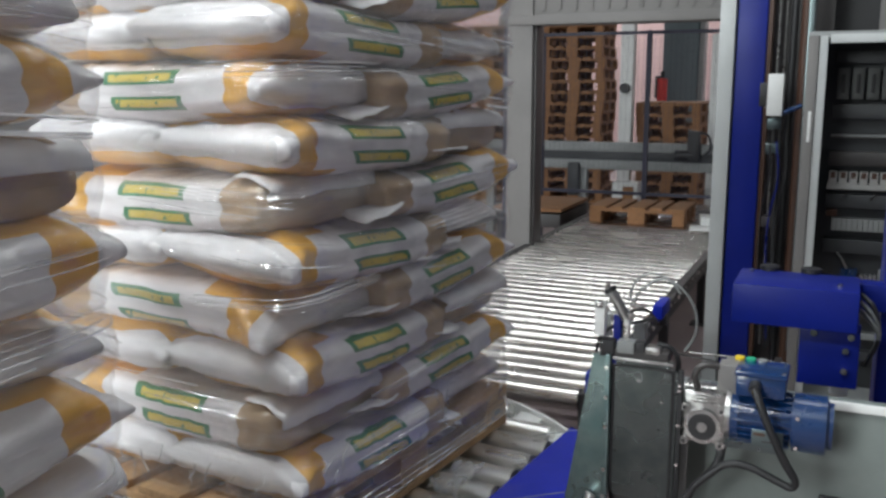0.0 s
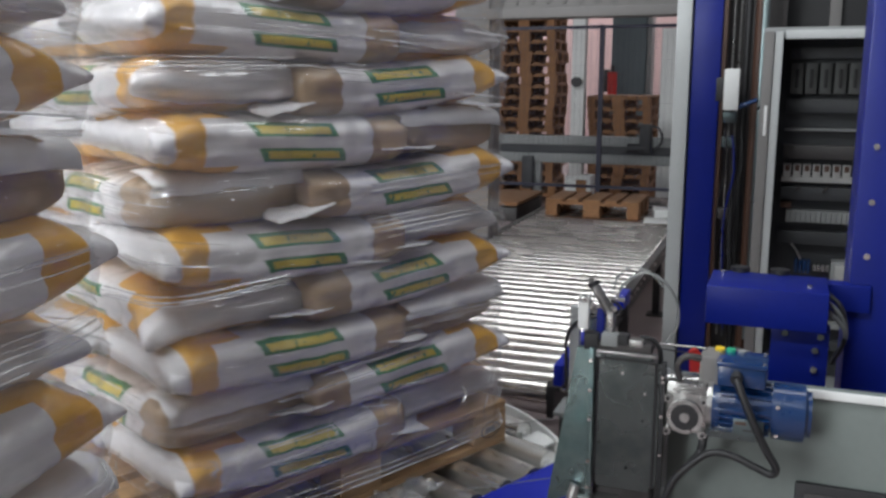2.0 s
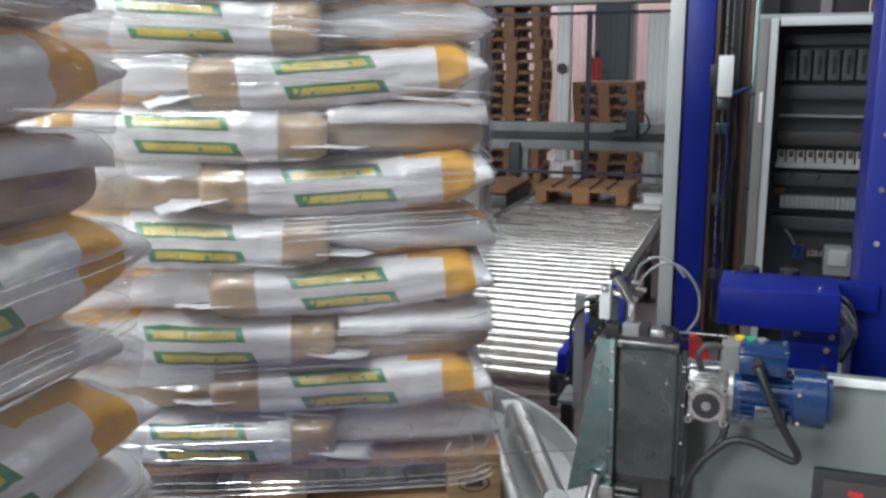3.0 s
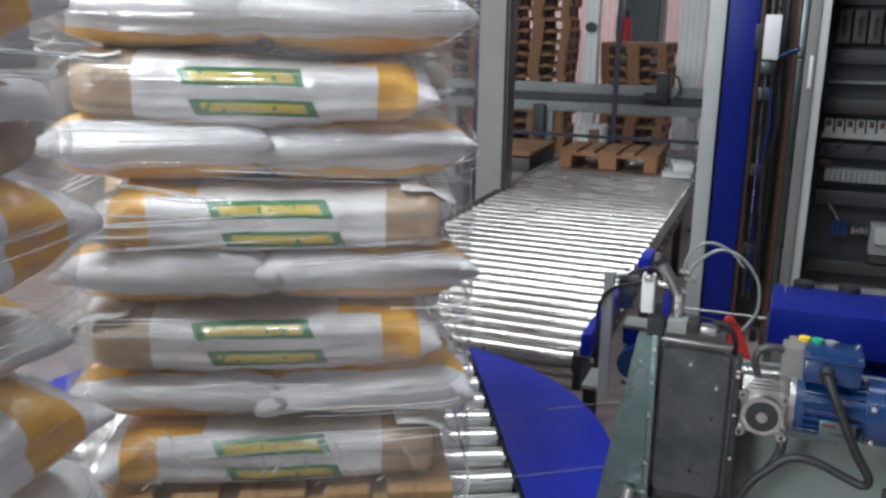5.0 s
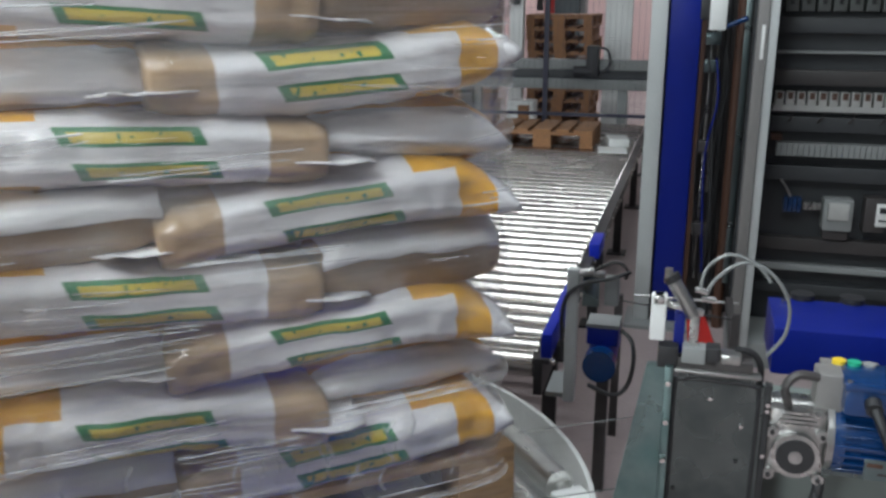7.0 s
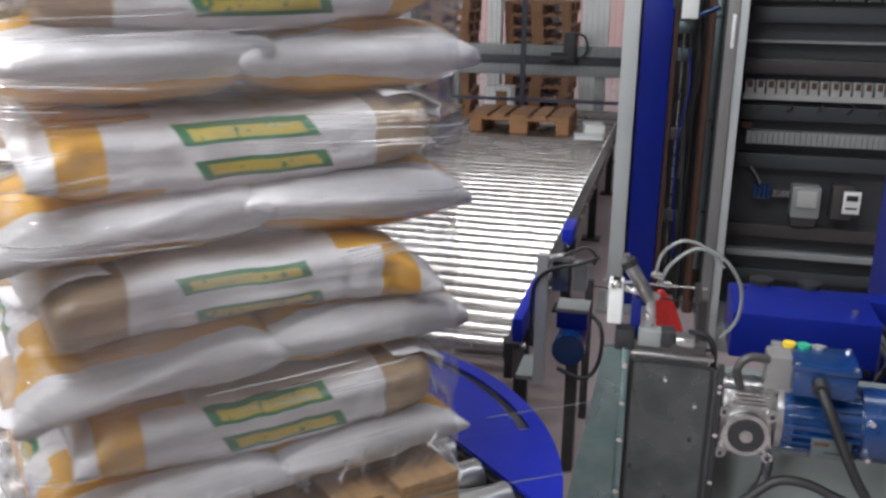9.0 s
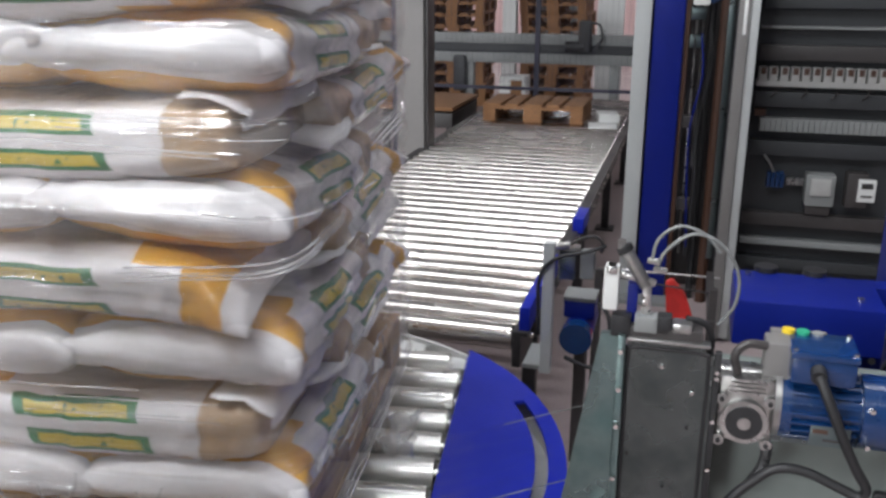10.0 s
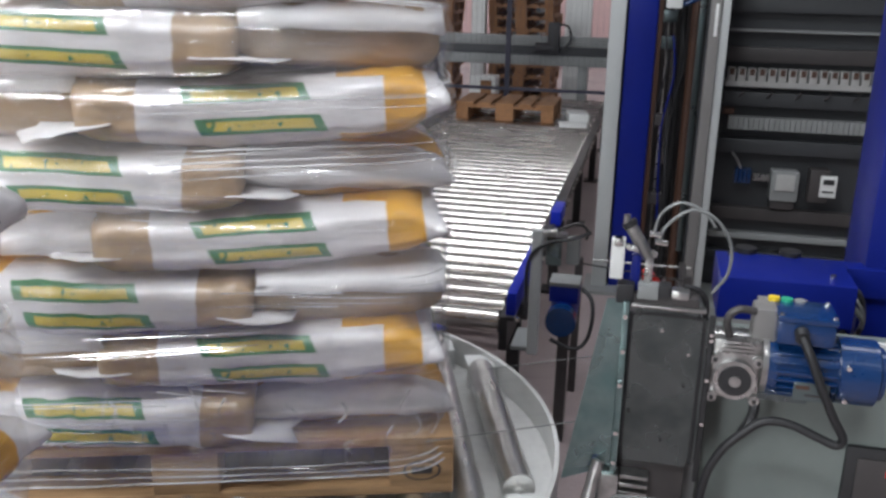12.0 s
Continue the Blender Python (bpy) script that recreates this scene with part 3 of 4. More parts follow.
def film_folds(parent, z0, z1):
    """Gathered folds and drawn edges of the film, running round the load at a slight slant; whitened to double as its
    highlight streaks.
    """
    rnd = random.Random(77)
    b = B()
    for k in range(220):
        if k % 4 == 0:      # folds come in bundles
            a0, span, zc = rnd.uniform(0, 2 * math.pi), rnd.uniform(0.2, 0.9), rnd.uniform(z0, z1)
            lift = rnd.choice((-1, 1)) * rnd.uniform(0.0, 0.03)
        z, rise, a1 = zc + rnd.uniform(-0.03, 0.03), lift + rnd.uniform(-0.006, 0.006), a0 + rnd.uniform(-0.15, 0.15)
        n = max(4, int(span * 16))
        pts = [film_point(a1 + span * i / n, max(z0, min(z1, z + rise * i / n + 0.0005 * math.sin(i * 1.7 + k))), 0.004) for i in range(n + 1)]
        hose(b, pts, rnd.choice((0.0007, 0.0009, 0.0011, 0.0014, 0.0020)), 6, 3)
    # short upright puckers over the pallet's edge, standing in for small upright highlights
    for k in range(90):
        a, h = rnd.uniform(0, 2 * math.pi), rnd.uniform(0.02, 0.07)
        zz = rnd.uniform(0.13, 0.26)
        hose(b, [film_point(a + 0.02 * math.sin(k + i), zz + h * i / 3, 0.003) for i in range(4)], rnd.choice((0.0010, 0.0016, 0.0022)), 6, 3)
    f = part("film_fold", b, M_FOLD, parent, "gathered film folds, whitened as highlight streaks")
    f["kind"] = "stuff"
    f.data.shade_smooth()
    f.visible_shadow = False
    # the film's lower edge, drawn into a cord
    b = B()
    for lap, r in ((0, 0.0026), (1, 0.0017), (2, 0.0014)):
        pts = [film_point(2 * math.pi * i / 72, 0.092 + 0.014 * lap + 0.004 * math.sin(2 * math.pi * i / 72 * (1 + lap) + lap), 0.006) for i in range(73)]
        hose(b, pts, r, 6, 2)
    e = part("film_edge", b, M_FOLD, parent, "film edge drawn into a shiny cord")
    e.data.shade_smooth()
    e.visible_shadow = False


def film_shell(parent, z0, z1):
    """The film drawn round the load, dished between layers and gathered at the corners."""
    b = B()
    nz, per = 90, 192
    rings = [[b.verts.new(film_point(2 * math.pi * j / per, z0 + (z1 - z0) * i / nz)) for j in range(per)] for i in range(nz + 1)]
    for p, q in zip(rings, rings[1:]):
        for j in range(per):
            b.faces.new((p[j], p[(j + 1) % per], q[(j + 1) % per], q[j]))
    f = part("stretch_film", b, M_FILM, parent, "clear wrinkled stretch film drawn round the sacks")
    f.data.shade_smooth()
    f.visible_shadow = False
    return f


def wrapped_load(label, group, first_seed):
    """Long side along local x. Each layer: two sacks along x, one across, turned half round from layer to layer."""
    t = thing("pallet_load", label, "pallet load", group)
    pal = tagged(new("pallet"), "light wooden pallet")
    pal.parent = t
    pallet_parts(pal, M_WOOD)
    rnd = random.Random(first_seed)
    for k in range(LAYERS):
        z = 0.144 + PITCH * (k + 0.5)
        d = 1 if k % 2 == 0 else -1     # +1: the pair lies at -x
        flip = (k // 2) % 2
        jit = lambda s: rnd.uniform(-s, s)
        spots = []
        for yy in (-0.208, 0.208):
            spots.append((-0.196 * d + jit(0.012), yy + jit(0.008), z, jit(1.5), -3.2 + jit(1.2), (180 if d > 0 else 0) + jit(1.6)))
        spots.append((0.352 * d + jit(0.012), jit(0.012), z, jit(1.5), jit(1.2), (-90 if (flip == 0) == (d > 0) else 90) + jit(1.6)))
        for n, sp in enumerate(spots):
            ob = new("sack", rnd.choice(SACKS))
            ob.parent = t
            ob.matrix_basis = pose(*sp)
            ob["label"] = "white sack with ochre band and green badges"
            fl = new("sewn_tail", rnd.choice(TAILS)) if n < 2 else new("end_flap", rnd.choice(FLAPS))
            fl.parent = ob
            fl.matrix_basis = pose(jit(0.01), jit(0.01), jit(0.008))
            fl["label"] = "white paper tab"
    b = B()
    for k in range(24):
        a0, a1 = 2 * math.pi * k / 24, 2 * math.pi * (k + 1) / 24
        q = [(math.cos(a) * r * 1.0 * 0.044, math.sin(a) * r * 0.026) for a, r in ((a0, 1), (a1, 1), (a1, 0.86), (a0, 0.86))]
        b.faces.new([b.verts.new((x, 0, z)) for x, z in q])
    bar = [b.verts.new(p) for p in ((-0.024, 0, -0.009), (0.024, 0, -0.009), (0.024, 0, 0.009), (-0.024, 0, 0.009))]
    b.faces.new(bar)
    part("brand_mark", b, M_STRIP, pal, "burnt oval mark", pose(0.5275, -0.4015, 0.061))
    film_shell(t, 0.09, 0.144 + PITCH * LAYERS + 0.01)
    film_folds(t, 0.19, 0.10 + PITCH * LAYERS)
    return t


def loose_film(parent, x, y, seed):
    """Crumpled tail of film lying at the load's foot."""
    rnd = random.Random(seed)
    b = B()
    n = 9
    g = [[b.verts.new((x + (i / n - 0.5) * 0.24 + rnd.uniform(-1, 1) * 0.012, y + (j / n - 0.5) * 0.11 + rnd.uniform(-1, 1) * 0.012, 0.006 + abs(noise.noise(Vector((i * 0.6, j * 0.6, seed)))) * 0.07 + rnd.uniform(0, 0.012))) for j in range(n)] for i in range(n)]
    for i in range(n - 1):
        for j in range(n - 1):
            b.faces.new((g[i][j], g[i + 1][j], g[i + 1][j + 1], g[i][j + 1]))
    ob = part("film_tail", b, M_TAIL, parent, "crumpled loose end of clear film")
    ob.visible_shadow = False


load = wrapped_load("pallet of printed white sacks being wrapped on the turntable", "wrapped pallet loads", 3)
loose_film(load, 0.10, -0.485, 4)
done = copy_thing(load, pose(0.0, -1.735, ROLL, 0, 0, 90))
tagged(done, "pallet of printed white sacks fully wrapped in clear film")

# ---- portal over the infeed ----
col = thing("portal_column", "pale grey steel portal column beside the conveyor", "column")
part("column_face", box(B(), -0.72, 4.0, 1.2, 0.19, 0.05, 2.4, 0.004), M_PORTAL, col, "pale grey face")
part("column_web", box(B(), -0.66, 4.11, 1.2, 0.10, 0.17, 2.4, 0.004), M_STRIP, col, "dark web")
part("foot_plate", box(B(), -0.70, 4.05, 0.01, 0.34, 0.34, 0.02), M_GREY, col)
beam = thing("portal_beam", "grey ribbed steel cross beam of the portal", "beam")
part("beam_shell", box(B(), 0.05, 4.08, 2.36, 1.86, 0.16, 0.56, 0.004), M_PORTAL, beam)
part("lower_flange", box(B(), 0.05, 3.98, 2.115, 1.86, 0.036, 0.065, 0.004), M_PORTAL, beam)
rib = part("rib", box(B(), 0, 0, 0, 0.03, 0.012, 0.44, 0.002), M_PORTAL, beam, "", pose(-0.78, 3.994, 2.40))
for i in range(1, 15):
    again(rib, pose(-0.78 + i * 0.115, 3.994, 2.40))
fpost = thing("guard_post", "dark blue guard post beside the conveyor", "post")
part("tube", box(B(), -0.865, 4.1, 1.15, 0.032, 0.05, 2.3, 0.004), M_NAVY, fpost)
part("foot_plate", box(B(), -0.865, 4.1, 0.006, 0.12, 0.12, 0.012), M_NAVY, fpost)

# ---- mast and the dark services beside it ----
mast = thing("mast", "blue and grey steel mast of the wrapping machine", "mast")
part("grey_profile", box(B(), 0.862, 2.8, 1.3, 0.078, 0.10, 2.6, 0.004), M_PALE, mast, "light grey profile")
# black strip paints the shade of the gap between the two profiles
part("dark_gap", box(B(), 0.906, 2.86, 1.3, 0.012, 0.08, 2.6), M_DARK, mast, "dark strip standing in for the shaded gap")
part("blue_profile", box(B(), 0.985, 2.84, 1.3, 0.146, 0.14, 2.6, 0.006), M_BLUE, mast, "dark blue profile")
part("side_strip", box(B(), 1.071, 2.85, 1.3, 0.022, 0.12, 2.6), M_COPPER, mast, "brown edge strip")
part("foot_plate", box(B(), 0.96, 2.8, 0.01, 0.36, 0.3, 0.02), M_GREY, mast)
serv = thing("service_duct", "dark steel duct panel with brown pipes and chains", "service duct")
part("back_plate", box(B(), 1.20, 3.06, 1.35, 0.34, 0.03, 2.7), M_STRIP, serv, "black back plate")
part("brown_pipe", rod(B(), (1.245, 2.80, 0.0), (1.245, 2.80, 2.7), 0.026, 16), M_COPPER, serv, "brown vertical pipe")
part("black_pipe", rod(B(), (1.185, 2.84, 0.0), (1.185, 2.84, 2.7), 0.018, 12), M_DARK, serv)
part("thin_rod", rod(B(), (1.115, 2.82, 0.25), (1.115, 2.82, 2.3), 0.006, 8), M_ALU, serv, "bright thin rod")
part("thin_rod", rod(B(), (1.145, 2.86, 0.7), (1.145, 2.86, 2.2), 0.005, 8), M_ALU, serv)
part("grey_strip", box(B(), 1.27, 2.78, 1.2, 0.03, 0.05, 1.9, 0.003), M_GALV, serv, "grey metal strip")
part("valve_block", box(B(), 1.13, 2.62, 1.61, 0.075, 0.05, 0.21, 0.006), M_WHITE, serv, "white valve block")
part("valve_bracket", box(B(), 1.13, 2.80, 1.61, 0.03, 0.36, 0.03), M_STRIP, serv)
part("coil", box(B(), 1.075, 2.66, 1.61, 0.05, 0.05, 0.12, 0.006), M_DARK, serv)
part("blue_fitting", rod(B(), (1.17, 2.62, 1.52), (1.26, 2.60, 1.56), 0.012, 10), M_MOTOR, serv, "blue air fitting")
for z in (0.52, 0.94, 1.33, 1.46):
    part("clamp_block", box(B(), 1.12, 2.80, z, 0.07, 0.05, 0.06, 0.005), M_GALV if z > 1 else M_STRIP, serv)
part("drag_chain", hose(B(), [(1.155, 2.78, 1.30), (1.15, 2.76, 0.9), (1.165, 2.76, 0.6), (1.15, 2.78, 0.25)], 0.012), M_DARK, serv)
for k, (x0, z0) in enumerate(((1.10, 1.40), (1.14, 1.37), (1.18, 1.42))):
    part("air_line", hose(B(), [(x0, 2.74, z0), (x0 + 0.02, 2.72, z0 - 0.2), (x0 - 0.02, 2.74, z0 - 0.5), (x0 + 0.01, 2.76, 0.3)], 0.004, 6), M_BLUE if k == 1 else M_DARK, serv)

# ---- control cabinet ----
cab = thing("control_cabinet", "open grey control cabinet with rows of terminals and relays", "control cabinet")
# shade of the cabinet interior is put into plate, duct and relay colours
part("back_panel", box(B(), 1.98, 2.68, 0.98, 1.38, 0.03, 1.78), M_CABIN, cab, "mounting plate coloured dark for the shaded interior")
part("side_panel", box(B(), 1.315, 2.50, 0.98, 0.03, 0.36, 1.80, 0.003), M_STRIP, cab)
part("side_panel", box(B(), 2.68, 2.50, 0.98, 0.03, 0.36, 1.80, 0.003), M_GREY, cab)
part("top_panel", box(B(), 1.99, 2.49, 1.885, 1.42, 0.40, 0.03, 0.003), M_GREY, cab)
part("bottom_panel", box(B(), 1.99, 2.49, 0.06, 1.42, 0.40, 0.12, 0.003), M_GREY, cab)
part("frame_post", box(B(), 1.306, 2.27, 0.95, 0.046, 0.05, 1.86, 0.004), M_PORTAL, cab, "grey frame post")
part("frame_post", box(B(), 1.349, 2.28, 0.95, 0.036, 0.04, 1.86, 0.003), M_PALE, cab, "light grey edge post")
part("frame_head", box(B(), 2.03, 2.27, 1.865, 1.31, 0.05, 0.04, 0.004), M_PALE, cab)
part("label_plate", box(B(), 1.310, 2.242, 1.47, 0.014, 0.004, 0.14, 0.001), M_WHITE, cab)
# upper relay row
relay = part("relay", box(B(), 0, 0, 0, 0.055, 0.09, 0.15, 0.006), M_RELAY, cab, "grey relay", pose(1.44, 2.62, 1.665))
for i in range(1, 9):
    again(relay, pose(1.44 + i * 0.066, 2.62, 1.665))
rel2 = part("relay_face", box(B(), 0, 0, 0, 0.018, 0.01, 0.09, 0.002), M_DARK, cab, "", pose(1.44, 2.572, 1.665))
for i in range(1, 9):
    again(rel2, pose(1.44 + i * 0.066, 2.572, 1.665))
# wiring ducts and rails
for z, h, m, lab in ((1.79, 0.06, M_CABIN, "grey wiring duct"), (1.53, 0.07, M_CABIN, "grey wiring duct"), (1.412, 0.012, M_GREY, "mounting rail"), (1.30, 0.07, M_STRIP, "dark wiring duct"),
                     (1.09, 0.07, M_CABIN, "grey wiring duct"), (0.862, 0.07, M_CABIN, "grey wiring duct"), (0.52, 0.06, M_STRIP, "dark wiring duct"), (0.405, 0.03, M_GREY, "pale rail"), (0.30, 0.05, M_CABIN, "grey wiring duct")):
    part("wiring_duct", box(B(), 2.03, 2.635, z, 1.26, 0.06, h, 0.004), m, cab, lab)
tb = part("terminal_block", box(B(), 0, 0, 0, 0.036, 0.06, 0.062, 0.003), M_TERM, cab, "white terminal block", pose(1.425, 2.60, 1.208))
for i in range(1, 20):
    again(tb, pose(1.425 + i * 0.046, 2.60, 1.208))
ts = part("terminal_screw", box(B(), 0, 0, 0, 0.022, 0.006, 0.03, 0.001), M_COPPER, cab, "", pose(1.425, 2.568, 1.222))
for i in range(1, 20):
    again(ts, pose(1.425 + i * 0.046, 2.568, 1.222))
part("terminal_base", box(B(), 1.90, 2.61, 1.165, 1.0, 0.07, 0.028, 0.003), M_TERM, cab)
t2 = part("thin_terminal", box(B(), 0, 0, 0, 0.022, 0.05, 0.062, 0.002), M_GREY, cab, "pale thin terminal", pose(1.445, 2.61, 0.975))
for i in range(1, 34):
    again(t2, pose(1.445 + i * 0.024, 2.61, 0.975))
part("red_end_stop", box(B(), 1.43, 2.61, 1.03, 0.05, 0.05, 0.03, 0.003), M_COPPER, cab, "dark red end stop")
part("contactor", box(B(), 1.728, 2.61, 0.68, 0.13, 0.10, 0.15, 0.012), M_GREY, cab, "pale grey contactor")
part("contactor_head", box(B(), 1.728, 2.555, 0.70, 0.09, 0.02, 0.08, 0.006), M_TERM, cab)
part("contactor_base", box(B(), 1.728, 2.62, 0.585, 0.11, 0.08, 0.05, 0.006), M_STRIP, cab)
part("inverter", box(B(), 1.885, 2.61, 0.69, 0.09, 0.09, 0.16, 0.006), M_STRIP, cab, "black inverter")
part("inverter_face", box(B(), 1.925, 2.558, 0.695, 0.075, 0.012, 0.105, 0.003), M_WHITE, cab, "white front with dark display")
part("inverter_display", box(B(), 1.925, 2.55, 0.718, 0.05, 0.006, 0.025, 0.001), M_DARK, cab)
part("inverter_key", box(B(), 1.925, 2.55, 0.670, 0.05, 0.006, 0.008, 0.001), M_DARK, cab)
bt = part("blue_terminal", box(B(), 0, 0, 0, 0.016, 0.05, 0.07, 0.002), M_MOTOR, cab, "blue terminal", pose(1.50, 2.61, 0.715))
for i in range(1, 4):
    again(bt, pose(1.50 + i * 0.02, 2.61, 0.715))
gt = part("brass_terminal", box(B(), 0, 0, 0, 0.014, 0.04, 0.03, 0.002), M_ALU, cab, "", pose(1.59, 2.61, 0.71))
for i in range(1, 4):
    again(gt, pose(1.59 + i * 0.02, 2.61, 0.71))
part("wire_loom", hose(B(), [(1.47, 2.60, 0.83), (1.50, 2.59, 0.79), (1.52, 2.60, 0.75)], 0.006), M_ALU, cab)
for k in range(5):
    part("wire_loom", hose(B(), [(1.48 + k * 0.13, 2.60, 1.17), (1.49 + k * 0.13, 2.58, 1.13), (1.47 + k * 0.13, 2.60, 1.10)], 0.004, 6), M_STRIP, cab)

part_wall = thing("partition_panel", "dark steel partition panel behind the control cabinet", "partition")
for i in range(3):
    part("sheet", box(B(), 1.45 + i * 0.80, 3.35, 1.6, 0.79, 0.04, 3.2, 0.004), M_DARK, part_wall, "dark sheet")
for i in range(3):
    part("post", box(B(), 1.62 + i * 0.80, 3.30, 1.6, 0.06, 0.06, 3.2, 0.004), M_PORTAL, part_wall, "grey post")

# ---- carriage mast and film carriage ----
post = thing("carriage_mast", "dark blue steel mast carrying the film carriage", "mast")
part("column", box(B(), 1.695, 0.32, 1.3, 0.22, 0.22, 2.6, 0.006), M_BLUE, post)
part("foot_plate", box(B(), 1.70, 0.32, 0.01, 0.34, 0.34, 0.02), M_BLUE, post)
for z in (1.22, 1.36, 1.50):
    part("bolt", rod(B(), (1.62, 0.212, z), (1.62, 0.204, z), 0.008, 8), M_BOLT, post)

carriage = thing("film_carriage", "dark blue sheet steel film carriage head on its mast", "film carriage")
part("hood", box(B(), 0.142, 0.10, -0.049, 0.284, 0.20, 0.098, 0.005), M_BLUE, carriage, "blue sheet steel hood")
part("hanger_plate", box(B(), 0.225, 0.045, -0.165, 0.135, 0.012, 0.16, 0.004), M_BLUE, carriage, "blue hanger plate")
part("arm", box(B(), 0.33, 0.22, -0.05, 0.12, 0.06, 0.07, 0.004), M_BLUE, carriage)
for x, z in ((0.19, -0.112), (0.272, -0.115), (0.262, -0.15), (0.262, -0.20)):
    part("bolt", rod(B(), (x, 0.040, z), (x, 0.028, z), 0.008, 10), M_BOLT, carriage)
for x, y in ((0.03, 0.16), (0.24, 0.05)):
    part("bolt", rod(B(), (x, y, 0.0), (x, y, 0.008), 0.007, 10), M_BOLT, carriage)
for x in (0.07, 0.17):
    part("roller_knob", rod(B(), (x, 0.205, -0.01), (x, 0.205, 0.012), 0.025, 16), M_DARK, carriage)
part("film_roller", rod(B(), (0.255, 0.16, -0.30), (0.255, 0.16, -0.10), 0.022, 16), M_WHITE, carriage, "pale film guide roller")
for k in range(3):
    part("cable", hose(B(), [(0.285, 0.15, -0.03 - 0.02 * k), (0.32, 0.12, -0.06 - 0.02 * k), (0.335, 0.14, -0.14), (0.31, 0.17, -0.22)], 0.006, 8), M_HOSE if k else M_DARK, carriage)

# ---- pale housing with its dark panel ----
housing = thing("machine_housing", "pale grey painted steel machine housing", "machine housing")
part("front_cover", box(B(), 1.72, -0.315, 0.515, 1.03, 0.03, 1.03, 0.006), M_COVER, housing, "pale grey-green front cover")
# lowered dark sheet stands in for the shade in the open top
part("top_cover", box(B(), 1.72, -0.19, 0.90, 1.0, 0.22, 0.03, 0.006), M_STRIP, housing)
part("side_cover", box(B(), 1.22, -0.19, 0.445, 0.03, 0.22, 0.88, 0.004), M_COVER, housing)
part("top_edge", box(B(), 1.72, -0.334, 1.022, 1.03, 0.008, 0.018, 0.002), M_WHITE, housing, "white edge strip")
part("panel_frame", box(B(), 1.66, -0.336, 0.70, 0.37, 0.014, 0.25, 0.006), M_DARK, housing, "black panel frame")
part("panel_glass", box(B(), 1.66, -0.345, 0.70, 0.33, 0.006, 0.21, 0.002), M_STRIP, housing, "dark display pane")
part("panel_mark", box(B(), 1.56, -0.35, 0.78, 0.03, 0.004, 0.012, 0.001), M_RED, housing)
part("edge_post", box(B(), 1.197, -0.37, 0.52, 0.024, 0.03, 1.06, 0.003), M_GREY, housing, "pale edge post")

# ---- film clamp in front ----
clamp = thing("film_clamp", "galvanised film clamp with air cylinders and a flat cover plate", "film clamp")
b = box(B(), 1.127, -0.448, 0.950, 0.140, 0.012, 0.30, 0.0)
bmesh.ops.bevel(b, geom=[e for e in b.edges if abs(e.verts[0].co.y - e.verts[1].co.y) > 0.005], offset=0.014, segments=4, affect="EDGES")
part("cover_plate", b, M_SLATE, clamp, "worn slate-grey steel cover plate")
rim = [(1.066, 0.808), (1.066, 0.95), (1.066, 1.072), (1.074, 1.087), (1.127, 1.089), (1.181, 1.087), (1.189, 1.072), (1.189, 0.95), (1.189, 0.808)]
part("plate_rim", hose(B(), [(x, -0.4545, z) for x, z in rim], 0.0035, 6), M_DARK, clamp, "black rolled rim")
part("plate_lip", box(B(), 1.127, -0.452, 1.103, 0.126, 0.02, 0.006, 0.002), M_ALU, clamp)
part("body", box(B(), 1.122, -0.385, 0.53, 0.125, 0.10, 1.06, 0.004), M_STRIP, clamp, "dark steel body")
# tapered gusset with a bolted flange
b = B()
pts = [(1.022, 1.105), (1.058, 1.108), (1.052, 0.78), (0.962, 0.74)]
v = [b.verts.new((x, y, z)) for y in (-0.452, -0.440) for x, z in pts]
b.faces.new(v[:4])
b.faces.new(v[4:])
for k in range(4):
    b.faces.new((v[k], v[(k + 1) % 4], v[4 + (k + 1) % 4], v[4 + k]))
part("gusset", b, M_GUSSET, clamp, "tapered galvanised gusset")
part("gusset_post", box(B(), 1.035, -0.425, 0.45, 0.035, 0.024, 0.90, 0.003), M_GALV, clamp)
part("flange", box(B(), 1.056, -0.458, 0.93, 0.012, 0.02, 0.36, 0.002), M_GUSSET, clamp)
for z in (1.085, 1.02, 0.955, 0.86, 0.80):
    part("bolt", rod(B(), (1.056, -0.468, z), (1.056, -0.476, z), 0.0045, 8), M_BOLT, clamp)
for x, z in ((1.075, 0.90), (1.12, 1.06), (1.168, 1.02), (1.165, 0.96), (1.135, 0.85)):
    part("rivet", rod(B(), (x, -0.453, z), (x, -0.458, z), 0.003, 8), M_DARK if z < 1 else M_BOLT, clamp)
for z in (1.060, 1.050, 0.975, 0.89):
    part("edge_bolt", rod(B(), (1.203, -0.452, z), (1.203, -0.458, z), 0.0036, 8), M_BOLT, clamp)
part("edge_angle", box(B(), 1.203, -0.444, 0.93, 0.010, 0.014, 0.32, 0.001), M_DARK, clamp)
part("carrier_bar", box(B(), 1.115, -0.43, 1.112, 0.125, 0.05, 0.022, 0.004), M_STRIP, clamp)
part("black_block", box(B(), 1.052, -0.445, 1.122, 0.03, 0.03, 0.035, 0.003), M_DARK, clamp)
part("grey_block", box(B(), 1.090, -0.445, 1.128, 0.035, 0.03, 0.026, 0.003), M_GREY, clamp)
part("black_block", box(B(), 1.118, -0.44, 1.126, 0.022, 0.03, 0.03, 0.003), M_DARK, clamp)
part("grey_block", box(B(), 1.145, -0.44, 1.124, 0.03, 0.03, 0.018, 0.003), M_ALU, clamp)
part("sensor", box(B(), 1.034, -0.45, 1.184, 0.023, 0.022, 0.072, 0.003), M_WHITE, clamp, "white sensor housing")
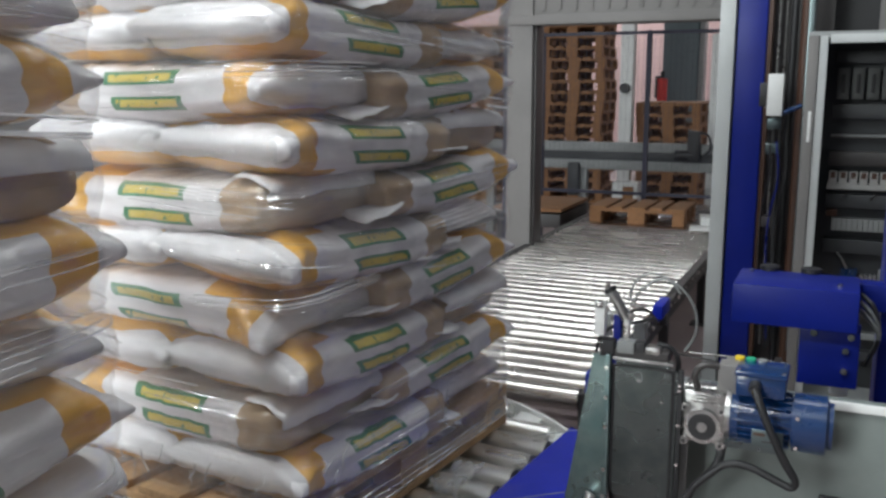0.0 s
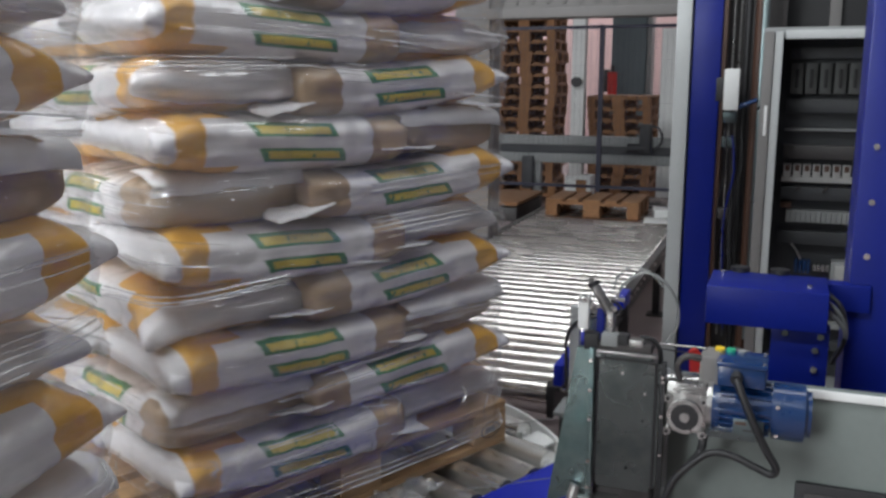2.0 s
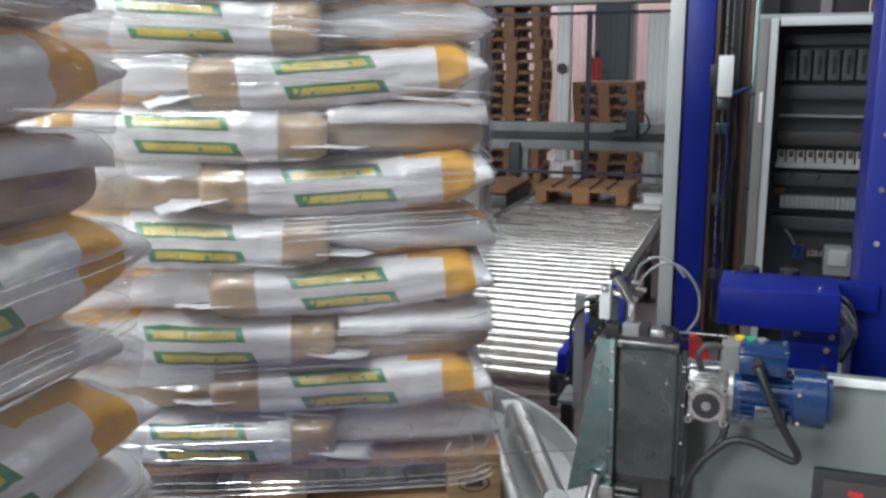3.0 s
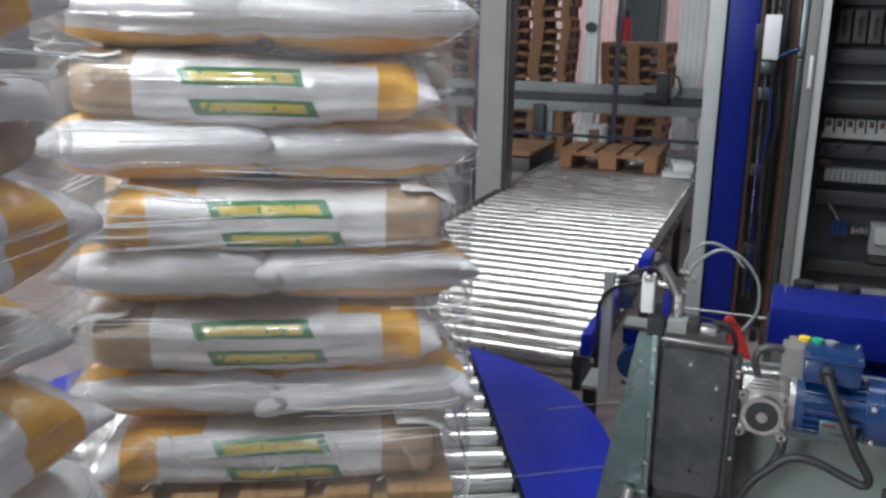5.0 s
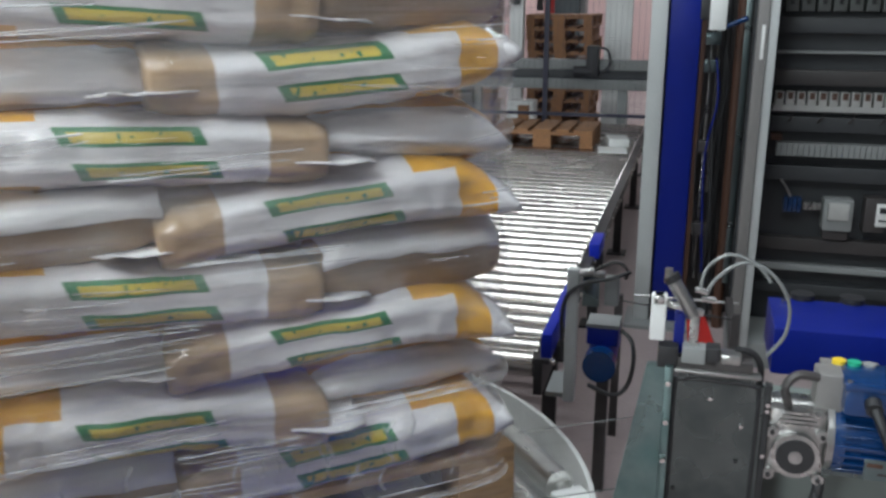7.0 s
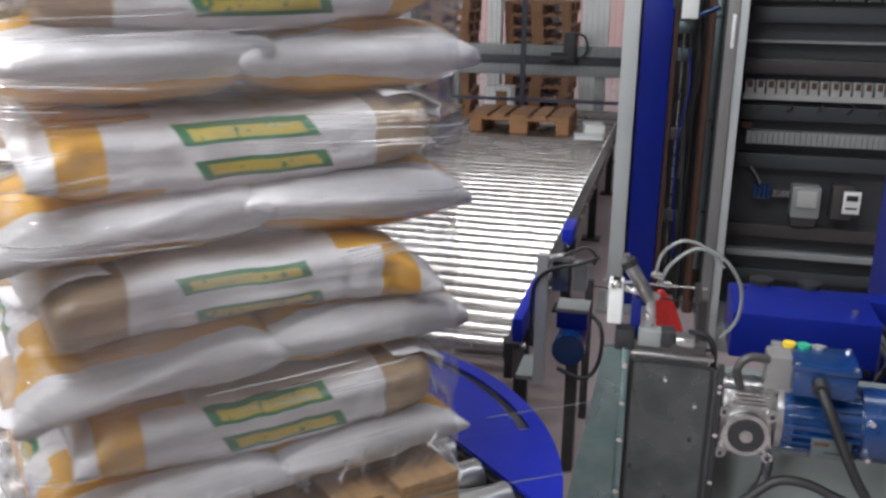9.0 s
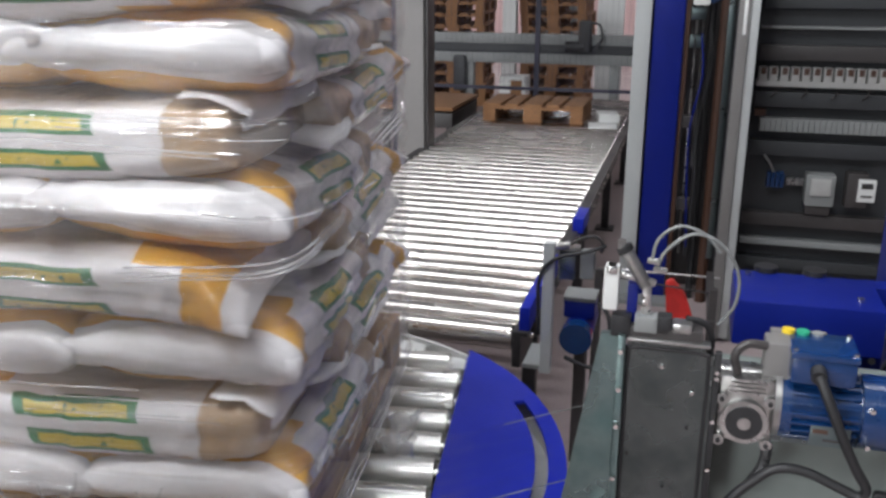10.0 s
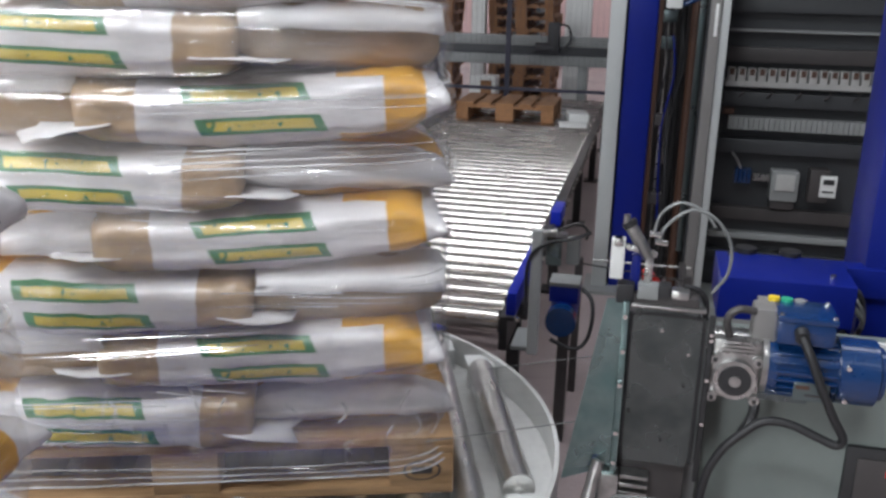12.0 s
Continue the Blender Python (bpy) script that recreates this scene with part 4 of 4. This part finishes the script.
part("sensor_cap", box(B(), 1.034, -0.452, 1.214, 0.017, 0.024, 0.012, 0.002), M_ALU, clamp)
part("blue_bar", box(B(), 1.066, -0.43, 1.150, 0.016, 0.016, 0.075, 0.002), M_BLUE, clamp, "blue bar")
part("bracket_bar", box(B(), 1.070, -0.44, 1.198, 0.062, 0.012, 0.010, 0.002, (0, 12, 0)), M_ALU, clamp)
part("cylinder", rod(B(), (1.052, -0.44, 1.240), (1.086, -0.44, 1.186), 0.011, 14), M_ALU, clamp, "bright air cylinder")
part("cylinder_cap", rod(B(), (1.048, -0.44, 1.247), (1.053, -0.44, 1.239), 0.013, 14), M_DARK, clamp)
part("fitting", rod(B(), (1.095, -0.44, 1.215), (1.116, -0.44, 1.213), 0.005, 8), M_BOLT, clamp)
part("fitting", rod(B(), (1.085, -0.44, 1.228), (1.104, -0.44, 1.226), 0.005, 8), M_BOLT, clamp)
part("fitting", rod(B(), (1.045, -0.44, 1.235), (1.045, -0.44, 1.258), 0.006, 8), M_ALU, clamp)
part("upright", box(B(), 1.088, -0.44, 1.165, 0.014, 0.012, 0.06, 0.002), M_ALU, clamp)
part("air_hose", hose(B(), [(1.092, -0.44, 1.228), (1.100, -0.435, 1.262), (1.130, -0.43, 1.283), (1.168, -0.43, 1.272), (1.192, -0.43, 1.245)], 0.0026, 8), M_HOSE, clamp, "clear air hose")
part("air_hose", hose(B(), [(1.100, -0.44, 1.212), (1.112, -0.44, 1.245), (1.150, -0.43, 1.272), (1.190, -0.43, 1.260), (1.220, -0.42, 1.215), (1.222, -0.41, 1.16), (1.200, -0.40, 1.118)], 0.0029, 8), M_HOSE, clamp, "clear air hose")
part("air_hose", hose(B(), [(1.150, -0.43, 1.135), (1.178, -0.425, 1.128), (1.192, -0.42, 1.10), (1.190, -0.41, 1.05)], 0.005, 8), M_DARK, clamp, "black hose")
# lower fittings at the foot of the plate
part("lower_cylinder", rod(B(), (1.01, -0.50, 0.70), (1.03, -0.47, 0.80), 0.012, 14), M_ALU, clamp)
part("lower_block", box(B(), 1.05, -0.46, 0.74, 0.035, 0.03, 0.07, 0.003), M_ALU, clamp)
for i in range(4):
    part("fin", box(B(), 1.095, -0.455, 0.772 - i * 0.017, 0.05, 0.03, 0.007, 0.001), M_ALU, clamp)
part("lower_hose", hose(B(), [(1.06, -0.47, 0.725), (1.12, -0.50, 0.748), (1.17, -0.49, 0.735), (1.185, -0.46, 0.68)], 0.007, 8), M_HOSE, clamp)

# red guard behind the clamp
redg = thing("red_guard", "bright red plastic guard on a thin stand", "guard")
b = B()
pr = [(1.085, 0.535), (1.110, 0.548), (1.160, 0.49), (1.215, 0.345), (1.10, 0.37)]
v = [b.verts.new((x, y, z)) for y in (1.48, 1.52) for x, z in pr]
b.faces.new(v[:5])
b.faces.new(v[5:])
for k in range(5):
    b.faces.new((v[k], v[(k + 1) % 5], v[5 + (k + 1) % 5], v[5 + k]))
bmesh.ops.bevel(b, geom=list(b.edges), offset=0.005, segments=2, affect="EDGES")
part("shield", b, M_RED, redg)
part("stand", rod(B(), (1.13, 1.50, 0.0), (1.13, 1.50, 0.40), 0.012, 10), M_STRIP, redg)

# ---- gear motor ----
gm = thing("gear_motor", "blue electric motor on a cast aluminium worm gearbox", "gear motor", at=pose(0, 0, 0.007))
part("gearbox", box(B(), 1.250, -0.405, 0.988, 0.086, 0.07, 0.112, 0.010), M_ALU, gm, "cast aluminium gearbox")
b = B()
rod(b, (1.250, -0.438, 0.972), (1.250, -0.452, 0.972), 0.036, 28)
part("bearing_ring", b, M_ALU, gm)
part("bore", rod(B(), (1.250, -0.450, 0.972), (1.250, -0.4545, 0.972), 0.028, 24), M_DARK, gm, "dark seal")
part("shaft", rod(B(), (1.250, -0.45, 0.972), (1.250, -0.458, 0.972), 0.010, 16), M_ALU, gm)
for sx in (-1, 1):
    for sz in (-1, 1):
        part("lug", rod(B(), (1.250 + sx * 0.036, -0.438, 0.972 + sz * 0.036), (1.250 + sx * 0.036, -0.450, 0.972 + sz * 0.036), 0.009, 10), M_ALU, gm)
        part("lug_bolt", rod(B(), (1.250 + sx * 0.036, -0.45, 0.972 + sz * 0.036), (1.250 + sx * 0.036, -0.454, 0.972 + sz * 0.036), 0.004, 6), M_DARK, gm)
for k in range(4):
    part("gearbox_rib", box(B(), 1.250, -0.442, 1.020 + k * 0.007, 0.06 - 0.006 * k, 0.008, 0.003), M_ALU, gm)
part("worm_housing", rod(B(), (1.205, -0.405, 1.022), (1.295, -0.405, 1.022), 0.026, 20), M_ALU, gm)
part("motor_flange", rod(B(), (1.292, -0.40, 0.995), (1.302, -0.40, 0.995), 0.056, 28), M_ALU, gm, "bright motor flange")
b = B()
rod(b, (1.302, -0.40, 0.992), (1.418, -0.40, 0.992), 0.047, 32)
part("motor_body", b, M_MOTOR, gm, "blue motor body")
fin = None
for k in range(22):
    a = k * 2 * math.pi / 22
    m = pose(1.362, -0.40, 0.992) @ pose(0, 0, 0, math.degrees(a), 0, 0) @ pose(0, 0, 0.050)
    if fin is None:
        fin = part("cooling_fin", box(B(), 0, 0, 0, 0.105, 0.0035, 0.012, 0.001), M_MOTOR, gm, "", m)
    else:
        again(fin, m)
part("end_bell", rod(B(), (1.302, -0.40, 0.992), (1.318, -0.40, 0.992), 0.055, 32), M_MOTOR, gm)
b = rod(B(), (1.418, -0.40, 0.992), (1.492, -0.40, 0.992), 0.058, 36)
bmesh.ops.bevel(b, geom=[e for e in b.edges if abs(e.verts[0].co.x - e.verts[1].co.x) < 1e-4 and e.verts[0].co.x > 1.48], offset=0.012, segments=3, affect="EDGES")
part("fan_cover", b, M_MOTOR, gm, "blue fan cover")
for z in (0.96, 1.02):
    part("screw", rod(B(), (1.428, -0.452, z), (1.428, -0.462, z), 0.004, 8), M_BOLT, gm)
part("name_plate", box(B(), 1.375, -0.4545, 0.968, 0.058, 0.004, 0.034, 0.001), M_GALV, gm, "grey name plate")
part("plate_mark", box(B(), 1.360, -0.457, 0.976, 0.022, 0.002, 0.006), M_COPPER, gm)
part("plate_mark", box(B(), 1.380, -0.457, 0.962, 0.03, 0.002, 0.003), M_STRIP, gm)
part("terminal_box", box(B(), 1.356, -0.405, 1.067, 0.094, 0.085, 0.042, 0.007), M_MOTOR, gm, "blue terminal box")
part("box_lid", box(B(), 1.356, -0.405, 1.093, 0.098, 0.09, 0.012, 0.004), M_MOTOR, gm)
for sx, sy in ((-1, -1), (1, -1), (1, 1), (-1, 1)):
    part("lid_screw", rod(B(), (1.356 + sx * 0.042, -0.405 + sy * 0.038, 1.098), (1.356 + sx * 0.042, -0.405 + sy * 0.038, 1.102), 0.004, 8), M_BOLT, gm)
part("switch_box", box(B(), 1.292, -0.40, 1.066, 0.040, 0.05, 0.066, 0.005), M_PORTAL, gm, "grey switch box")
part("switch_plate", box(B(), 1.325, -0.365, 1.094, 0.085, 0.03, 0.008, 0.002), M_PORTAL, gm)
part("yellow_button", rod(B(), (1.308, -0.37, 1.097), (1.308, -0.37, 1.105), 0.010, 16), M_YELLOW, gm, "yellow push button")
part("green_button", rod(B(), (1.330, -0.37, 1.097), (1.330, -0.37, 1.104), 0.010, 16), M_GREEN, gm, "green push button")
part("grey_button", rod(B(), (1.352, -0.37, 1.097), (1.352, -0.37, 1.103), 0.009, 16), M_GREY, gm)
part("cable_gland", rod(B(), (1.347, -0.45, 1.073), (1.347, -0.468, 1.068), 0.012, 12), M_DARK, gm)
part("motor_cable", hose(B(), [(1.347, -0.466, 1.070), (1.360, -0.480, 1.045), (1.385, -0.485, 0.99), (1.412, -0.48, 0.935), (1.432, -0.475, 0.900), (1.425, -0.47, 0.882), (1.395, -0.465, 0.890), (1.347, -0.46, 0.906), (1.305, -0.46, 0.905), (1.270, -0.465, 0.878), (1.238, -0.47, 0.84), (1.215, -0.47, 0.77), (1.205, -0.46, 0.60)], 0.0078, 10), M_DARK, gm, "thick black motor cable")
part("switch_cable", hose(B(), [(1.275, -0.42, 1.092), (1.245, -0.425, 1.094), (1.228, -0.43, 1.075), (1.235, -0.43, 1.045)], 0.007, 8), M_STRIP, gm)
part("gear_cable", hose(B(), [(1.290, -0.44, 0.935), (1.285, -0.45, 0.90), (1.270, -0.46, 0.876)], 0.009, 8), M_DARK, gm)
part("mounting_bracket", box(B(), 1.30, -0.345, 0.95, 0.18, 0.035, 0.10, 0.004), M_GALV, gm)
part("motor_foot", box(B(), 1.37, -0.36, 0.938, 0.08, 0.07, 0.012, 0.002), M_DARK, gm)

# ---- sensor post, drive motor and side guide at the conveyor's end ----
sp = thing("sensor_post", "grey aluminium sensor post with a black cable", "sensor post")
part("profile", box(B(), 0.748, 0.79, 0.655, 0.034, 0.034, 0.43, 0.003), M_PALE, sp)
part("mounting_bar", box(B(), 0.703, 0.873, 0.452, 0.058, 0.17, 0.016, 0.003), M_GREY, sp)
part("head_bracket", box(B(), 0.79, 0.80, 0.855, 0.10, 0.04, 0.012, 0.002), M_ALU, sp)
part("sensor", box(B(), 0.862, 0.82, 0.80, 0.042, 0.05, 0.085, 0.004), M_GREY, sp, "grey sensor box")
part("bracket_plate", box(B(), 0.80, 0.815, 0.80, 0.05, 0.006, 0.11, 0.002), M_GALV, sp)
part("sensor_eye", rod(B(), (0.775, 0.78, 0.86), (0.81, 0.78, 0.868), 0.012, 12), M_ALU, sp)
part("cable", hose(B(), [(0.915, 0.80, 0.868), (0.86, 0.77, 0.852), (0.79, 0.765, 0.835), (0.742, 0.765, 0.80), (0.722, 0.765, 0.745), (0.722, 0.77, 0.66), (0.724, 0.775, 0.58)], 0.006, 8), M_DARK, sp, "black cable")
part("cable", hose(B(), [(0.80, 0.80, 0.86), (0.87, 0.80, 0.895), (0.905, 0.81, 0.87), (0.90, 0.82, 0.84)], 0.005, 8), M_STRIP, sp)
dm = thing("drive_motor", "blue conveyor drive motor hung beside the side rail", "motor")
part("motor_body", rod(B(), (0.83, 0.90, 0.53), (0.83, 1.10, 0.53), 0.048, 28), M_BLUE, dm)
part("fan_cover", rod(B(), (0.83, 0.86, 0.53), (0.83, 0.91, 0.53), 0.052, 28), M_MOTOR, dm, "blue fan cover")
part("terminal_box", box(B(), 0.83, 0.98, 0.605, 0.10, 0.10, 0.06, 0.006), M_BLUE, dm)
part("box_lid", box(B(), 0.83, 0.98, 0.640, 0.105, 0.105, 0.014, 0.003), M_GREY, dm)
part("stand", box(B(), 0.83, 1.04, 0.245, 0.04, 0.06, 0.49, 0.004), M_STRIP, dm)
part("cable", hose(B(), [(0.89, 0.94, 0.63), (0.925, 0.90, 0.61), (0.935, 0.88, 0.55), (0.92, 0.88, 0.47), (0.88, 0.86, 0.44), (0.80, 0.85, 0.47)], 0.007, 8), M_DARK, dm, "black cable")
sg = thing("side_guide", "bright blue steel side guide along the rollers", "side guide")
part("guide_bar", box(B(), 0.645, 1.28, 0.535, 0.035, 0.62, 0.085, 0.004), M_BLUEPLATE, sg)
part("guide_bar", box(B(), 0.66, 2.33, 0.52, 0.05, 0.22, 0.07, 0.004), M_BLUEPLATE, sg)
part("bracket", box(B(), 0.665, 1.1, 0.47, 0.05, 0.05, 0.06, 0.003), M_RAIL, sg)
part("bracket", box(B(), 0.668, 2.33, 0.46, 0.05, 0.05, 0.06, 0.003), M_RAIL, sg)
fr = thing("floor_frame", "low steel cross frame with bright rods on the floor", "frame")
part("cross_rod", rod(B(), (0.80, 1.45, 0.56), (1.25, 1.45, 0.52), 0.0035, 10), M_RAIL, fr)
part("cross_rod", rod(B(), (0.86, 2.0, 0.40), (1.3, 2.0, 0.40), 0.005, 10), M_ALU, fr)
part("support", box(B(), 0.84, 1.45, 0.29, 0.03, 0.03, 0.58, 0.002), M_STRIP, fr)
part("support", box(B(), 1.26, 1.45, 0.27, 0.03, 0.03, 0.54, 0.002), M_STRIP, fr)
part("side_bar", box(B(), 1.26, 1.72, 0.40, 0.03, 0.60, 0.04, 0.002), M_STRIP, fr)

# ---- beyond the conveyor ----
fp = thing("empty_pallet", "empty weathered wooden pallet waiting on the rollers", "pallet", "", "", pose(-0.10, 5.50, ROLL, 0, 0, 90))
pallet_parts(fp, M_OLDWOOD, 0.6)
wb = thing("white_carton", "small white carton lying on the conveyor", "carton")
part("carton_body", box(B(), 0.47, 5.45, ROLL + 0.035, 0.16, 0.26, 0.07, 0.006, (0, 0, 12)), M_WHITE, wb)
part("carton_flap", box(B(), 0.46, 5.18, ROLL + 0.008, 0.22, 0.30, 0.006, 0.001, (0, 0, 6)), M_WHITE, wb)
fence = thing("safety_fence", "dark blue safety fence with wire mesh", "fence")
for x in (-1.30, -0.265, 0.77):
    part("post", box(B(), x, 6.3, 1.08, 0.045, 0.045, 2.16), M_NAVY, fence)
for z in (0.63, 2.14):
    part("rail", box(B(), -0.265, 6.3, z, 2.04, 0.03, 0.03), M_NAVY, fence)
b = B()
for i in range(41):
    box(b, -1.265 + i * 0.05, 6.3, 1.385, 0.0018, 0.0018, 1.48)
for i in range(59):
    box(b, -0.265, 6.302, 0.66 + i * 0.025, 2.0, 0.0014, 0.0014)
part("wire_mesh", b, M_MESH, fence, "fine dark wire mesh")["kind"] = "stuff"


def pallet_stack(x, y, z, n, turn, seed, label):
    rnd = random.Random(seed)
    first = None
    for k in range(n):
        m = pose(x + rnd.uniform(-0.02, 0.02), y + rnd.uniform(-0.02, 0.02), z + 0.144 * k, 0, 0, turn + rnd.uniform(-1.5, 1.5))
        if first is None:
            first = thing("wooden_pallet", label, "pallet", "stacked pallets", "", m)
            pallet_parts(first, M_OLDWOOD)
        else:
            copy_thing(first, m)


pallet_stack(-1.93, 9.9, 0.0, 19, 96, 5, "weathered wooden pallet in a tall stack")
pallet_stack(-0.62, 9.9, 0.0, 10, 91, 6, "reddish wooden pallet in a stack behind the fence")
pallet_stack(-3.05, 9.9, 0.0, 17, 88, 8, "weathered wooden pallet in a tall stack")
# cross conveyor frame behind the fence
cf = thing("cross_conveyor", "grey steel cross conveyor behind the fence", "conveyor")
part("upper_beam", box(B(), -0.8, 7.2, 1.01, 3.4, 0.10, 0.10, 0.004), M_GREY, cf)
part("dark_band", box(B(), -0.8, 7.24, 0.915, 3.4, 0.06, 0.09, 0.002), M_CABIN, cf)
part("lower_beam", box(B(), -0.8, 7.2, 0.82, 3.4, 0.10, 0.10, 0.004), M_GREY, cf)
for x in (-2.2, -1.12, 0.35):
    part("leg", box(B(), x, 7.24, 0.39, 0.09, 0.09, 0.78, 0.004), M_GREY, cf)
part("foot_cover", box(B(), -1.2, 7.12, 0.66, 0.13, 0.08, 0.36, 0.03), M_CABIN, cf, "dark rounded cover")
part("drive_unit", box(B(), 0.06, 7.10, 1.05, 0.12, 0.12, 0.30, 0.02), M_DARK, cf, "black drive unit")
part("drive_motor", rod(B(), (-0.12, 7.08, 0.95), (0.06, 7.08, 0.95), 0.05, 18), M_DARK, cf)
part("drive_cable", hose(B(), [(0.10, 7.06, 1.18), (0.20, 7.05, 1.16), (0.23, 7.05, 1.03), (0.15, 7.05, 0.94)], 0.012, 8), M_DARK, cf)
pc = thing("printed_carton", "white printed carton behind the fence", "carton")
part("carton_body", box(B(), -0.72, 7.6, 0.30, 0.28, 0.25, 0.60, 0.004), M_WHITE, pc)
part("print_block", box(B(), -0.68, 7.472, 0.48, 0.12, 0.004, 0.16), M_OLDWOOD, pc, "brown printed panel")
pl = thing("white_pillar", "white painted steel pillar with a dark fitting", "pillar")
part("pillar_shaft", box(B(), -1.05, 8.9, 2.2, 0.16, 0.16, 4.4, 0.006), M_WHITE, pl)
part("fitting", rod(B(), (-1.05, 8.80, 1.62), (-1.05, 8.72, 1.62), 0.06, 16), M_DARK, pl)
hk = thing("red_extinguisher", "red fire extinguisher hung far behind the fence", "fire extinguisher")
part("bottle", rod(B(), (-1.0, 10.9, 1.35), (-1.0, 10.9, 1.75), 0.07, 16), M_RED, hk)
part("neck", rod(B(), (-1.0, 10.9, 1.75), (-1.0, 10.9, 1.85), 0.03, 12), M_DARK, hk)
part("stand", box(B(), -1.0, 10.98, 0.70, 0.08, 0.04, 1.4), M_STRIP, hk)
td = thing("tall_cabinet", "tall blue-grey steel cabinet against the far wall", "cabinet")
part("body", box(B(), -1.35, 14.6, 1.6, 0.62, 0.5, 3.2, 0.01), M_TEAL, td)
part("side_strip", box(B(), -0.98, 14.5, 1.6, 0.08, 0.4, 3.2, 0.01), M_GREY, td)
part("dark_socket", box(B(), -1.72, 14.3, 1.62, 0.10, 0.08, 0.4, 0.01), M_STRIP, td)
tw = thing("white_screen", "white plastic wall screen beside the fence", "screen")
part("panel", box(B(), 0.22, 7.9, 1.2, 0.28, 0.04, 2.0, 0.01), M_WHITE, tw)
part("foot", box(B(), 0.22, 7.9, 0.1, 0.4, 0.3, 0.2, 0.01), M_GREY, tw)
wk = thing("low_bench", "low dark bench with a wooden plank beside the conveyor", "bench")
part("plank", box(B(), -1.05, 5.6, 0.585, 0.62, 0.9, 0.03, 0.003), M_OLDWOOD, wk, "worn wooden plank")
part("frame", box(B(), -1.05, 5.6, 0.49, 0.60, 0.86, 0.12, 0.004), M_STRIP, wk)
for sx in (-1, 1):
    for sy in (-1, 1):
        part("leg", box(B(), -1.05 + sx * 0.27, 5.6 + sy * 0.39, 0.22, 0.05, 0.05, 0.44), M_STRIP, wk)

# ---- film web between carriage and load ----
WEB = (1.30, 0.10, 0.675)
web = thing("film_web", "narrow clear film web drawn towards the load", "film web")
b = B()
rows = [[b.verts.new((0.02 + 0.72 * i / 12, 0.004 * math.sin(i * 1.3) * (j / 2), 0.16 * j / 2 - 0.01 * (i / 12))) for j in range(3)] for i in range(13)]
for p, q in zip(rows, rows[1:]):
    for j in range(2):
        b.faces.new((p[j], q[j], q[j + 1], p[j + 1]))
part("sheet", b, M_WEB, web, "thin clear film").visible_shadow = False
part("gathered_edge", hose(B(), [(0.02, 0, 0.0), (0.3, 0.002, -0.004), (0.74, 0, -0.012)], 0.0013, 6), M_HOSE, web, "gathered film edge")
part("gathered_edge", hose(B(), [(0.02, 0, 0.16), (0.35, 0.002, 0.155), (0.60, 0, 0.148)], 0.0009, 6), M_HOSE, web)


def web_angle(turn):
    """Bearing from the roll to the load's corner on the camera's side."""
    best = None
    for x in (-0.6, 0.6):
        for y in (-0.44, 0.44):
            p = pose(0, 0, 0, 0, 0, turn + 90) @ Vector((x, y, 0))
            a = math.degrees(math.atan2(p.y - WEB[1], p.x - WEB[0])) % 360
            best = a if best is None else max(best, a)
    return best


# ---- motion ----
TURN = [(0.0, -6), (0.5, -6), (1.0, -6), (1.5, -6.5), (1.7, -12), (2.0, -25), (2.5, -45), (3.0, -65.5), (3.2, -74), (4.8, -148), (5.0, -153), (5.2, -156.5),
        (5.4, -163), (5.6, -172), (5.8, -180.5), (6.0, -189), (6.5, -209), (7.0, -229.5), (7.5, -251), (9.5, -333), (10.0, -352), (10.5, -371), (11.0, -390.5), (11.5, -410.5), (12.0, -431)]
CLIMB = [(0, 1.185), (1.0, 1.182), (1.5, 1.177), (2.0, 1.16), (2.5, 1.144), (3.0, 1.126), (4.0, 1.088), (5.0, 1.051), (5.5, 1.034), (6.0, 1.024), (6.5, 1.022), (12.0, 1.022)]


def motions():
    walk(table, [(t, pose(0, 0, 0, 0, 0, a)) for t, a in TURN])
    walk(load, [(t, pose(0, 0, ROLL, 0, 0, a + 90)) for t, a in TURN])
    walk(web, [(t, pose(*WEB, 0, 0, web_angle(a))) for t, a in TURN])
    walk(carriage, [(t, pose(1.247, 0.0, z)) for t, z in CLIMB])


motions()
